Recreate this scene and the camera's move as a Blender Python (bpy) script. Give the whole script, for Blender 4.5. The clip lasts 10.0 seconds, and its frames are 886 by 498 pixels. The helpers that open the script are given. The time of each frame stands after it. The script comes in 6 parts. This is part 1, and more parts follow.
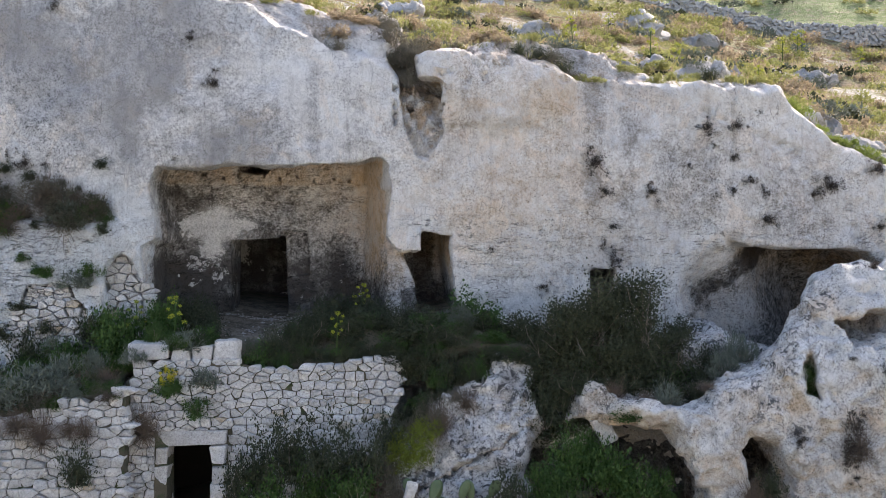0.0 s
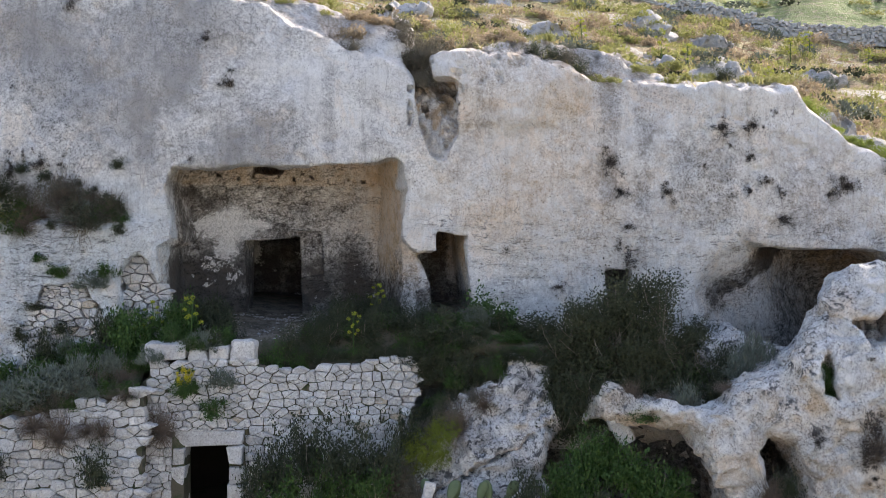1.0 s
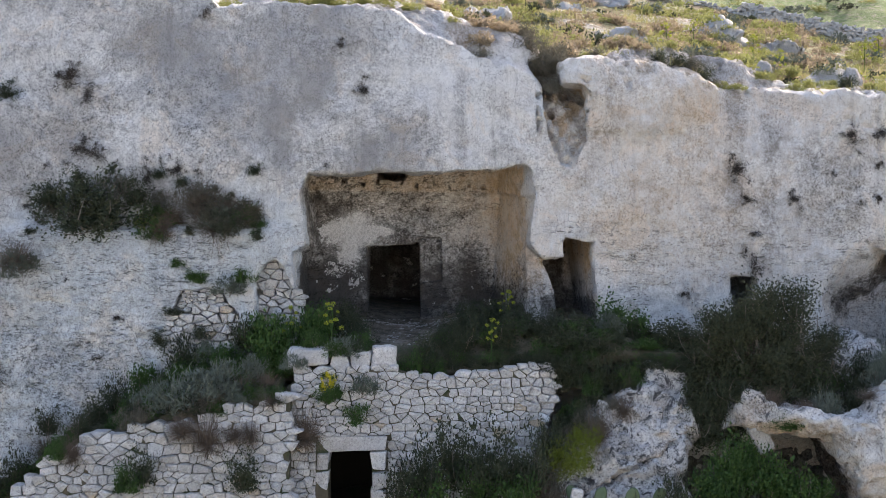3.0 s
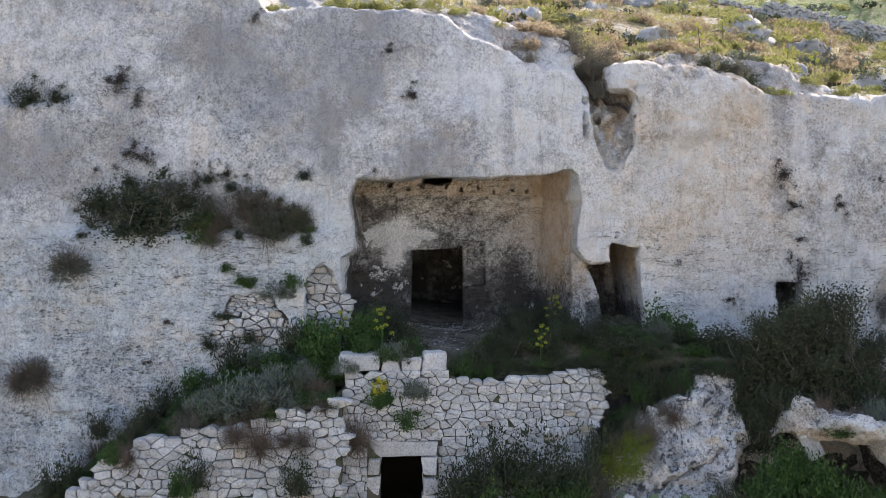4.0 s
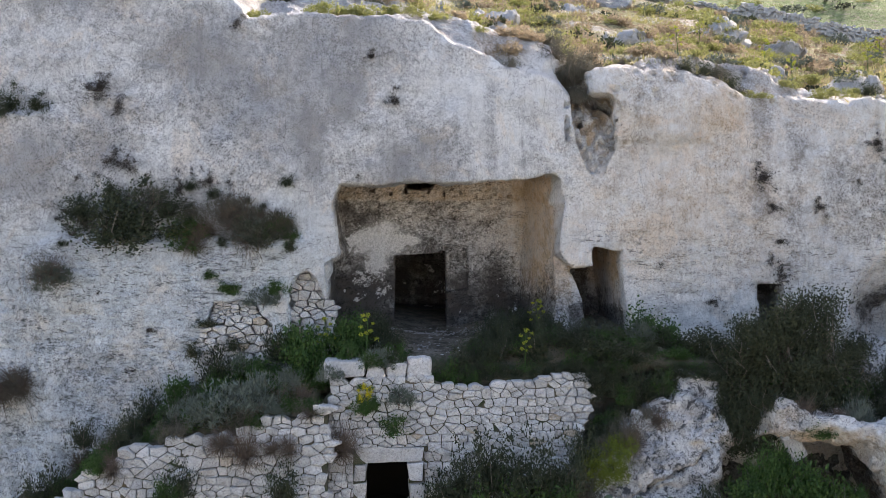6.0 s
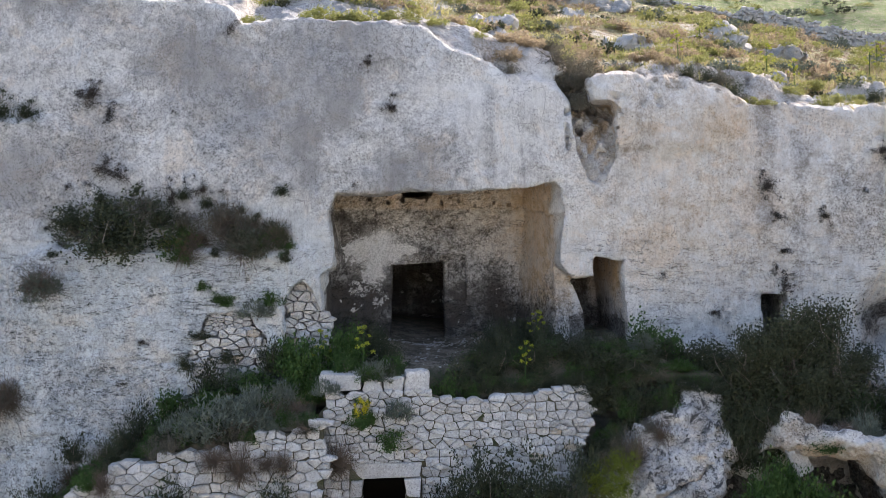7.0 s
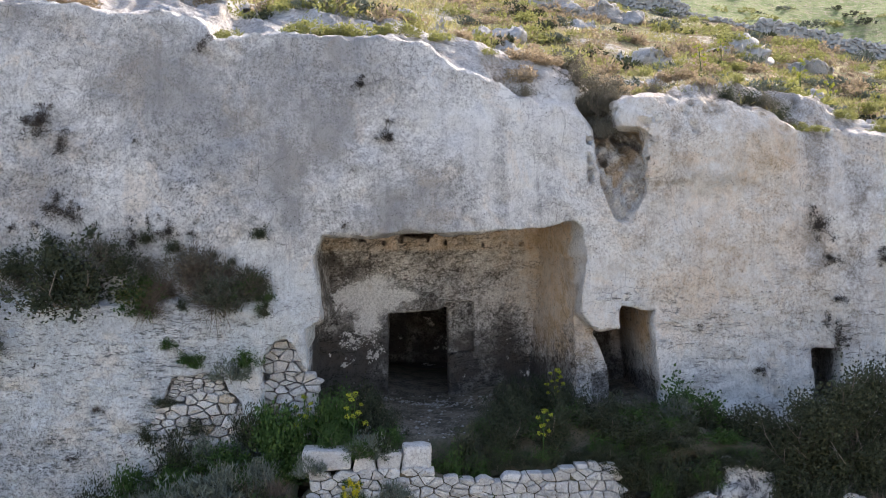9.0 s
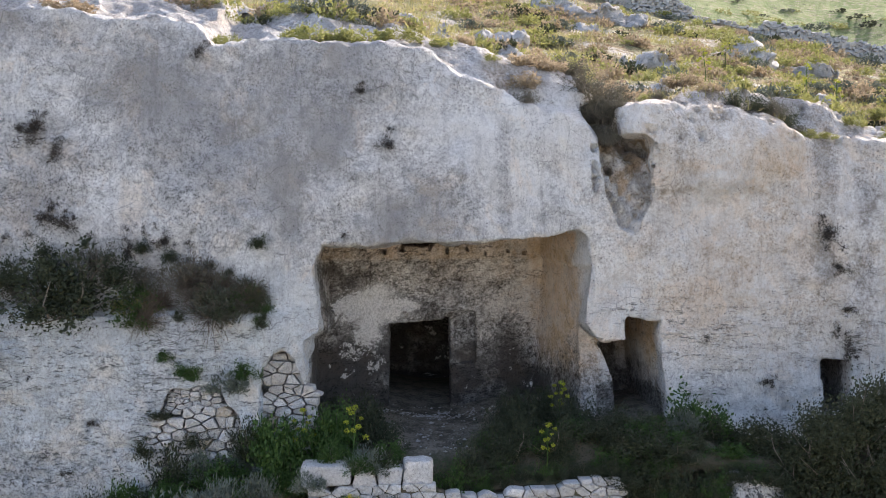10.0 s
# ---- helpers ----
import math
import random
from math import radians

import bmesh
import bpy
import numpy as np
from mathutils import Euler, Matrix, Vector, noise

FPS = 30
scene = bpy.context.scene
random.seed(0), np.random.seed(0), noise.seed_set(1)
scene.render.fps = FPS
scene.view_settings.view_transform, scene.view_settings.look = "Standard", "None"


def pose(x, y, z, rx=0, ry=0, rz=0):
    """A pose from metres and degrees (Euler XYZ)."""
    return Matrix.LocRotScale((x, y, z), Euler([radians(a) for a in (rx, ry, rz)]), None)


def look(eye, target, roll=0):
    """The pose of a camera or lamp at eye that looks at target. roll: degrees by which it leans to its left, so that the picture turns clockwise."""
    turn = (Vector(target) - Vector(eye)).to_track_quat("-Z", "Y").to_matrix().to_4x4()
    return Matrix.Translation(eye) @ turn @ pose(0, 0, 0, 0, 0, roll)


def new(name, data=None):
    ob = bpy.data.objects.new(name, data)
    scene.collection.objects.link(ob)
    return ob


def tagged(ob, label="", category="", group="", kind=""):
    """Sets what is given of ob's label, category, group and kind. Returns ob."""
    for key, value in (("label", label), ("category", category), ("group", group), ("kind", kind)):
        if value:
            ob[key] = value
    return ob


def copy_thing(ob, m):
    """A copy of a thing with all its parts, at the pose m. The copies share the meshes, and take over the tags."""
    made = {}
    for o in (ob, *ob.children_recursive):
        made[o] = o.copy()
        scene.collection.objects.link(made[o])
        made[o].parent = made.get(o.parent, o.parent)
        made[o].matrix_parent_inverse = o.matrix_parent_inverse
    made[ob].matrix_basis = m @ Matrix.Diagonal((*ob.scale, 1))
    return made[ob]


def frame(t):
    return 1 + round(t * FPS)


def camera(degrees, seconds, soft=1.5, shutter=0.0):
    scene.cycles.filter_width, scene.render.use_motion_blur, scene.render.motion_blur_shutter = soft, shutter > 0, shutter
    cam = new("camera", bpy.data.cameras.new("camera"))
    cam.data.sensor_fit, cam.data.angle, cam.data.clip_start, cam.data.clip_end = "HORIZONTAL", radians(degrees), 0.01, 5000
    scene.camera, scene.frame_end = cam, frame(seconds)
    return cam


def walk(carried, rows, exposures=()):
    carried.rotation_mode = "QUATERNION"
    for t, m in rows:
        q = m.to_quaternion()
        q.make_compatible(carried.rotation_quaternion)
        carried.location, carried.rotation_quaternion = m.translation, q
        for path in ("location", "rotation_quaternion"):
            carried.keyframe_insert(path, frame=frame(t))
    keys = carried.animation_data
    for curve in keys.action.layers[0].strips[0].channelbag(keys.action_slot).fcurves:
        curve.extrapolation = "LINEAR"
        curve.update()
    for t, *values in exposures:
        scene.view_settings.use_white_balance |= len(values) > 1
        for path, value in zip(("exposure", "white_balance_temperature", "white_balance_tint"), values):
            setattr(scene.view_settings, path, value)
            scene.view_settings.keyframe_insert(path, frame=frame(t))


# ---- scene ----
cam = camera(44.4, 10.0, soft=0.8)
PATH = [
    (0, (-0.697, 1.462, 5.268), (-0.64, 3.406, 4.803), 0.0),
    (0.5, (-0.799, 1.465, 5.244), (-0.742, 3.409, 4.781), 0.0),
    (1, (-1.018, 1.486, 5.234), (-0.962, 3.431, 4.772), -0.0),
    (1.5, (-1.448, 1.511, 5.239), (-1.394, 3.456, 4.779), -0.0),
    (2, (-2.022, 1.492, 5.247), (-1.975, 3.438, 4.791), 0.0),
    (2.5, (-2.728, 1.495, 5.281), (-2.688, 3.441, 4.825), -0.0),
    (3, (-3.466, 1.497, 5.322), (-3.439, 3.444, 4.865), 0.0),
    (3.2, (-3.716, 1.477, 5.354), (-3.7, 3.424, 4.895), 0.0),
    (4.3, (-4.448, 1.529, 5.597), (-4.434, 3.473, 5.128), 0.1),
    (4.5, (-4.502, 1.526, 5.598), (-4.452, 3.47, 5.13), -0.1),
    (5, (-4.509, 1.507, 5.619), (-4.456, 3.451, 5.152), -0.1),
    (5.5, (-4.487, 1.496, 5.638), (-4.432, 3.44, 5.17), -0.1),
    (7, (-4.449, 1.998, 5.694), (-4.389, 3.943, 5.233), -0.1),
    (7.5, (-4.438, 2.556, 5.706), (-4.376, 4.502, 5.247), -0.2),
    (8, (-4.423, 3.335, 5.694), (-4.361, 5.282, 5.239), -0.1),
    (8.5, (-4.383, 4.25, 5.694), (-4.325, 6.197, 5.242), -0.1),
    (9, (-4.404, 5.133, 5.694), (-4.346, 7.082, 5.251), -0.1),
    (9.5, (-4.396, 5.477, 5.702), (-4.339, 7.425, 5.257), -0.1),
    (10, (-4.396, 5.53, 5.751), (-4.341, 7.48, 5.311), -0.1),
]
walk(cam, [(t, look(eye, target, roll)) for t, eye, target, roll in PATH], exposures=[(0.0, 1.82, 6900, 16)])

# The site is set out along the cliff's own lean; LEVEL turns it upright at the end.
LEAN = math.radians(13.3)
LEVEL = Matrix.Rotation(-LEAN, 4, "X")
T = math.tan(LEAN)  # rise of a level floor for each metre into the cliff, in the site's frame

# ---------------------------------------------------------------- light
SUN_DIR = Vector((0.50, 0.741, 0.441)).normalized()
world = bpy.data.worlds.new("sky")
scene.world = world
world.use_nodes = True
sky = world.node_tree.nodes.new("ShaderNodeTexSky")
sky.sky_type, sky.sun_disc = "NISHITA", False
sky.sun_elevation = math.asin(SUN_DIR.z)
sky.sun_rotation = math.atan2(SUN_DIR.x, SUN_DIR.y)
sky.air_density, sky.dust_density = 1.0, 2.0
world.node_tree.nodes["Background"].inputs["Strength"].default_value = 0.15
world.node_tree.links.new(sky.outputs["Color"], world.node_tree.nodes["Background"].inputs["Color"])
sun = new("sun", bpy.data.lights.new("sun", "SUN"))
sun.data.energy, sun.data.angle, sun.data.color = 2.7, radians(0.53), (1.0, 0.93, 0.82)
sun.matrix_world = look((0, 0, 60), Vector((0, 0, 60)) - SUN_DIR)


# ---------------------------------------------------------------- noise and solids
def vnoise(p, scale, seed=0):
    """Smooth value noise in -1..1 at the points p (n, 3)."""
    q = np.asarray(p, dtype=np.float64) * scale + seed * 17.31 + 1000.0
    i = np.floor(q).astype(np.int64)
    f = q - i
    f = f * f * (3 - 2 * f)
    out = np.zeros(len(q))
    for dx in (0, 1):
        for dy in (0, 1):
            for dz in (0, 1):
                h = (i[:, 0] + dx) * 73856093 ^ (i[:, 1] + dy) * 19349663 ^ (i[:, 2] + dz) * 83492791 ^ (seed + 1) * 2654435
                h = (h ^ (h >> 13)) * 1274126177 & 0x7FFFFFFF
                h = (h ^ (h >> 15)) & 0xFFFF
                w = (f[:, 0] if dx else 1 - f[:, 0]) * (f[:, 1] if dy else 1 - f[:, 1]) * (f[:, 2] if dz else 1 - f[:, 2])
                out += w * (h / 32767.5 - 1)
    return out


def fbm(p, scale, octaves=3, seed=0):
    out, amp = 0.0, 1.0
    for k in range(octaves):
        out = out + amp * vnoise(p, scale * 2.03 ** k, seed + k * 7)
        amp *= 0.5
    return out


def step(a, b, v):
    s = np.clip((v - a) / (b - a), 0, 1)
    return s * s * (3 - 2 * s)


def smax(a, b, k):
    h = np.clip(0.5 - 0.5 * (b - a) / k, 0, 1)
    return b * (1 - h) + a * h + k * h * (1 - h)


def smin(a, b, k):
    return -smax(-a, -b, k)


def poly(points, x, z):
    """Signed distance in the x, z plane to a polygon."""
    pts = np.array(points, dtype=np.float32)
    d = np.full(np.broadcast(x, z).shape, 1e9, dtype=np.float32)
    s = np.ones_like(d)
    for a, b in zip(pts, np.roll(pts, -1, axis=0)):
        ex, ez = b - a
        wx, wz = x - a[0], z - a[1]
        t = np.clip((wx * ex + wz * ez) / (ex * ex + ez * ez), 0, 1)
        d = np.minimum(d, (wx - ex * t) ** 2 + (wz - ez * t) ** 2)
        c1, c2, c3 = z >= a[1], z < b[1], ex * wz > ez * wx
        flip = (c1 & c2 & c3) | (~c1 & ~c2 & ~c3)
        s = np.where(flip, -s, s)
    return s * np.sqrt(d)


def ellipsoid(x, y, z, c, r):
    q = np.sqrt(((x - c[0]) / r[0]) ** 2 + ((y - c[1]) / r[1]) ** 2 + ((z - c[2]) / r[2]) ** 2)
    return (q - 1) * min(r)


def surface_net(f, origin, h):
    """Vertices and quads of the surface f = 0 of a grid of values (inside: f < 0)."""
    ins = f < 0
    nx, ny, nz = f.shape
    cnt = np.zeros((nx - 1, ny - 1, nz - 1), dtype=np.int8)
    for a in (0, 1):
        for b in (0, 1):
            for c in (0, 1):
                cnt += ins[a:nx - 1 + a, b:ny - 1 + b, c:nz - 1 + c]
    act = (cnt > 0) & (cnt < 8)
    idx = np.full(act.shape, -1, dtype=np.int32)
    cells = np.argwhere(act)
    idx[act] = np.arange(len(cells), dtype=np.int32)
    acc = np.zeros((len(cells), 3))
    num = np.zeros(len(cells))
    corners = [(a, b, c) for a in (0, 1) for b in (0, 1) for c in (0, 1)]
    val = {k: f[cells[:, 0] + k[0], cells[:, 1] + k[1], cells[:, 2] + k[2]] for k in corners}
    for k in corners:
        for axis in range(3):
            if k[axis]:
                continue
            m = list(k)
            m[axis] = 1
            va, vb = val[k], val[tuple(m)]
            cross = (va < 0) != (vb < 0)
            t = np.where(cross, va / np.where(cross, va - vb, 1), 0)
            for j in range(3):
                acc[:, j] += np.where(cross, k[j] + (t if j == axis else 0), 0)
            num += cross
    verts = (cells + acc / num[:, None]) * h + np.array(origin)
    quads = []
    for axis in range(3):
        lo, hi = [slice(1, -1)] * 3, [slice(1, -1)] * 3
        lo[axis], hi[axis] = slice(0, -1), slice(1, None)
        a, b = ins[tuple(lo)], ins[tuple(hi)]
        e = np.argwhere(a != b)
        flip = b[tuple(e.T)]
        base = e + 1
        base[:, axis] -= 1
        u, v = (axis + 1) % 3, (axis + 2) % 3
        q = []
        for du, dv in ((-1, -1), (0, -1), (0, 0), (-1, 0)):
            c = base.copy()
            c[:, u] += du
            c[:, v] += dv
            q.append(idx[tuple(c.T)])
        q = np.stack(q, axis=1)
        q[flip] = q[flip][:, ::-1]
        quads.append(q)
    return verts, np.concatenate(quads)


def mesh_of(name, verts, quads, smooth=True):
    """A mesh from arrays of vertices and of equal-sized faces."""
    me = bpy.data.meshes.new(name)
    n = quads.shape[1]
    me.vertices.add(len(verts))
    me.vertices.foreach_set("co", np.asarray(verts, dtype=np.float32).ravel())
    me.loops.add(quads.size)
    me.loops.foreach_set("vertex_index", quads.astype(np.int32).ravel())
    me.polygons.add(len(quads))
    me.polygons.foreach_set("loop_start", np.arange(0, quads.size, n, dtype=np.int32))
    me.polygons.foreach_set("use_smooth", np.full(len(quads), smooth))
    me.update(calc_edges=True)
    me.validate()
    return me


def mark(me, name, values):
    me.attributes.new(name, "FLOAT", "POINT").data.foreach_set("value", np.clip(values, 0, 1).astype(np.float32))


def normals(me):
    n = np.zeros(len(me.vertices) * 3, dtype=np.float32)
    me.vertex_normals.foreach_get("vector", n)
    return n.reshape(-1, 3)


def part(name, bm, material, parent=None, label=""):
    """One bmesh as one mesh object, under a thing where one is given."""
    me = bpy.data.meshes.new(name)
    bm.to_mesh(me)
    bm.free()
    me.materials.append(material)
    ob = new(name, me)
    ob.parent = parent
    if label:
        ob["label"] = label
    return ob


# ---------------------------------------------------------------- materials
def material(name):
    m = bpy.data.materials.new(name)
    m.use_nodes = True
    return m, m.node_tree.nodes, m.node_tree.links, m.node_tree.nodes["Principled BSDF"]


class Net:
    """Short forms for building a node material."""

    def __init__(self, name, rough=0.9):
        self.m, self.n, self.l, self.b = material(name)
        self.b.inputs["Roughness"].default_value = rough
        self.b.inputs["Specular IOR Level"].default_value = 0.25
        turn = self.n.new("ShaderNodeVectorRotate")
        turn.rotation_type = "X_AXIS"
        turn.inputs["Angle"].default_value = LEAN
        self.l.new(self.n.new("ShaderNodeNewGeometry").outputs["Position"], turn.inputs["Vector"])
        self.pos = turn.outputs["Vector"]

    def put(self, socket, v):
        if isinstance(v, bpy.types.NodeSocket):
            self.l.new(v, socket)
        else:
            socket.default_value = v

    def stretch(self, x, y, z):
        t = self.n.new("ShaderNodeMapping")
        self.l.new(self.pos, t.inputs["Vector"])
        t.inputs["Scale"].default_value = (x, y, z)
        return t.outputs["Vector"]

    def noise(self, scale, detail=4, rough=0.55, vec=None, distortion=0.0):
        t = self.n.new("ShaderNodeTexNoise")
        self.l.new(vec or self.pos, t.inputs["Vector"])
        t.inputs["Scale"].default_value, t.inputs["Detail"].default_value = scale, detail
        t.inputs["Roughness"].default_value, t.inputs["Distortion"].default_value = rough, distortion
        return t.outputs["Fac"]

    def noise_color(self, scale):
        t = self.n.new("ShaderNodeTexNoise")
        self.l.new(self.pos, t.inputs["Vector"])
        t.inputs["Scale"].default_value = scale
        return t.outputs["Color"]

    def voronoi(self, scale, feature="F1", vec=None):
        t = self.n.new("ShaderNodeTexVoronoi")
        t.feature = feature
        self.l.new(vec or self.pos, t.inputs["Vector"])
        t.inputs["Scale"].default_value = scale
        return t.outputs["Distance"]

    def attr(self, name):
        t = self.n.new("ShaderNodeAttribute")
        t.attribute_name = name
        return t.outputs["Fac"]

    def rand(self):
        return self.n.new("ShaderNodeObjectInfo").outputs["Random"]

    def island(self):
        return self.n.new("ShaderNodeNewGeometry").outputs["Random Per Island"]

    def ramp(self, v, a, b, lo=0.0, hi=1.0):
        t = self.n.new("ShaderNodeMapRange")
        t.interpolation_type = "SMOOTHSTEP"
        self.l.new(v, t.inputs["Value"])
        for key, x in (("From Min", a), ("From Max", b), ("To Min", lo), ("To Max", hi)):
            t.inputs[key].default_value = x
        return t.outputs["Result"]

    def math(self, op, a, b=0.0):
        t = self.n.new("ShaderNodeMath")
        t.operation = op
        self.put(t.inputs[0], a)
        self.put(t.inputs[1], b)
        return t.outputs[0]

    def mix(self, fac, a, b, kind="MIX"):
        t = self.n.new("ShaderNodeMix")
        t.data_type, t.blend_type = "RGBA", kind
        self.put(t.inputs[0], fac)
        self.put(t.inputs[6], (*a, 1) if isinstance(a, tuple) else a)
        self.put(t.inputs[7], (*b, 1) if isinstance(b, tuple) else b)
        return t.outputs[2]

    def bump(self, height, strength=0.5, distance=0.02):
        t = self.n.new("ShaderNodeBump")
        t.inputs["Strength"].default_value, t.inputs["Distance"].default_value = strength, distance
        self.l.new(height, t.inputs["Height"])
        self.l.new(t.outputs["Normal"], self.b.inputs["Normal"])

    def done(self, color):
        self.put(self.b.inputs["Base Color"], (*color, 1) if isinstance(color, tuple) else color)
        return self.m


def make_rock():
    k = Net("limestone", 0.92)
    big = k.noise(0.45, 5, 0.6)
    mid = k.noise(2.2, 8, 0.70)
    blot = k.noise(6.0, 8, 0.75, None, 0.5)
    fine = k.noise(22, 7, 0.80)
    grit = k.noise(75, 4, 0.75)
    speckle = k.math("ADD", k.math("MULTIPLY", blot, 0.5), k.math("MULTIPLY", fine, 0.5))

    def ragged(name, sharp=1.0):
        """A stain, or painted shade, whose edge breaks up over the grain."""
        a = k.attr(name)
        edge = k.math("MULTIPLY", k.math("MULTIPLY", a, k.math("SUBTRACT", 1.0, a)), 22.0 * sharp)
        v = k.math("ADD", a, k.math("MULTIPLY", edge, k.math("SUBTRACT", speckle, 0.5)))
        return k.math("MAXIMUM", k.math("MINIMUM", v, 1.0), 0.0)

    def crisp(name):
        """A patch with a flaked edge, half-way up the stain's field."""
        a = k.attr(name)
        v = k.math("ADD", a, k.math("MULTIPLY", k.math("SUBTRACT", blot, 0.5), 1.5))
        v = k.math("ADD", v, k.math("MULTIPLY", k.math("SUBTRACT", fine, 0.5), 1.3))
        return k.math("MULTIPLY", k.ramp(v, 0.46, 0.54), k.ramp(a, 0.15, 0.3))

    col = k.mix(k.ramp(big, 0.38, 0.62), (0.75, 0.725, 0.695), (0.84, 0.82, 0.79))
    col = k.mix(k.ramp(k.noise(0.75, 6, 0.65, None, 0.6), 0.50, 0.62, 0.0, 0.6), col, (0.66, 0.67, 0.69))
    col = k.mix(k.ramp(k.noise(0.95, 6, 0.65, None, 0.9), 0.52, 0.63, 0.0, 0.7), col, (0.84, 0.74, 0.64))
    col = k.mix(k.ramp(mid, 0.50, 0.60, 0.0, 0.36), col, (0.60, 0.58, 0.565))
    col = k.mix(k.ramp(blot, 0.53, 0.57, 0.0, 0.26), col, (0.50, 0.48, 0.465))
    col = k.mix(k.ramp(k.noise(3.4, 8, 0.75), 0.53, 0.60, 0.0, 0.42), col, (0.90, 0.885, 0.86))
    coarse = k.ramp(k.noise(0.9, 7, 0.7, None, 0.8), 0.48, 0.60)
    col = k.mix(k.math("MULTIPLY", k.ramp(fine, 0.53, 0.57), k.math("ADD", k.math("MULTIPLY", coarse, 0.45), 0.10)), col, (0.36, 0.345, 0.33))
    col = k.mix(k.math("MULTIPLY", k.ramp(fine, 0.46, 0.42), k.math("ADD", k.math("MULTIPLY", coarse, 0.40), 0.15)), col, (0.92, 0.905, 0.88))
    tool = k.noise(1.0, 5, 0.7, k.stretch(26, 26, 7))
    col = k.mix(k.ramp(tool, 0.53, 0.60, 0.0, 0.25), col, (0.46, 0.445, 0.43))
    peck = k.math("MULTIPLY", k.ramp(k.voronoi(17), 0.20, 0.14), k.ramp(k.noise(5.0, 5, 0.7), 0.50, 0.56))
    col = k.mix(k.math("MULTIPLY", peck, 0.8), col, (0.26, 0.25, 0.24))
    # rows of tool marks and weathered pits along the beds
    dash = k.math("MULTIPLY", k.ramp(k.noise(1.0, 5, 0.72, k.stretch(9, 9, 30)), 0.535, 0.60), k.ramp(k.noise(1.0, 3, 0.6, k.stretch(1.2, 1.2, 7)), 0.42, 0.58))
    col = k.mix(k.math("MINIMUM", k.math("MULTIPLY", dash, k.attr("rows")), 0.85), col, (0.20, 0.19, 0.18))
    chip = k.math("MULTIPLY", k.ramp(k.noise(38, 4, 0.7), 0.59, 0.63), k.ramp(mid, 0.42, 0.60, 0.15, 0.75))
    col = k.mix(chip, col, (0.36, 0.345, 0.33))
    # hair cracks and small pits
    crack = k.ramp(k.voronoi(1.6, "DISTANCE_TO_EDGE", k.mix(0.12, k.pos, k.noise_color(5))), 0.008, 0.003, 0.0, 0.75)
    col = k.mix(k.math("MULTIPLY", crack, k.ramp(k.noise(0.8, 4, 0.6), 0.50, 0.60)), col, (0.30, 0.28, 0.27))
    pit = k.math("MULTIPLY", k.ramp(k.voronoi(9), 0.16, 0.09), k.ramp(k.noise(2.0, 3), 0.50, 0.62))
    col = k.mix(pit, col, (0.22, 0.205, 0.20))
    # cool grey tint, and warm tint of iron-stained zones and of undersides
    col = k.mix(k.math("MULTIPLY", k.attr("grey"), k.ramp(mid, 0.40, 0.55, 0.5, 1.0)), col, (0.87, 0.94, 1.0), "MULTIPLY")
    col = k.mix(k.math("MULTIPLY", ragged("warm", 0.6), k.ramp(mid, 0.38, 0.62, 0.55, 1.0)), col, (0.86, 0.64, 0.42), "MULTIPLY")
    # runs of rain water
    run = k.noise(1.0, 6, 0.7, k.stretch(6.5, 6.5, 0.4))
    col = k.mix(k.math("MULTIPLY", k.ramp(run, 0.52, 0.64), 0.30), col, (0.60, 0.59, 0.585), "MULTIPLY")
    # dark lichen, in specks and crusts
    lich = k.attr("lichen")
    speck = k.math("MULTIPLY", k.ramp(fine, 0.535, 0.575), k.math("ADD", k.math("MULTIPLY", lich, k.ramp(blot, 0.45, 0.53)), 0.04))
    col = k.mix(k.math("MINIMUM", speck, 1.0), col, (0.12, 0.115, 0.12))
    crust = k.math("MULTIPLY", k.ramp(k.noise(3.6, 9, 0.78, None, 0.8), 0.535, 0.565), k.ramp(lich, 0.60, 1.05))
    col = k.mix(crust, col, (0.10, 0.098, 0.10))
    # streaks, then soot together with the painted shade inside openings
    col = k.mix(ragged("streak"), col, (0.50, 0.495, 0.50), "MULTIPLY")
    col = k.mix(ragged("soot_shade"), col, (0.145, 0.136, 0.130), "MULTIPLY")
    col = k.mix(crisp("white"), col, k.mix(k.ramp(fine, 0.48, 0.55), (0.93, 0.91, 0.89), (0.66, 0.64, 0.62)))
    col = k.mix(k.ramp(grit, 0.47, 0.60, 0.0, 0.28), col, (0.55, 0.53, 0.51), "MULTIPLY")
    h = k.math("ADD", k.math("MULTIPLY", fine, 1.0), k.math("MULTIPLY", grit, 0.35))
    h = k.math("ADD", h, k.math("MULTIPLY", blot, 1.3))
    h = k.math("SUBTRACT", h, k.math("MULTIPLY", k.math("MULTIPLY", dash, k.attr("rows")), 0.8))
    k.bump(h, 1.0, 0.045)
    return k.done(col)


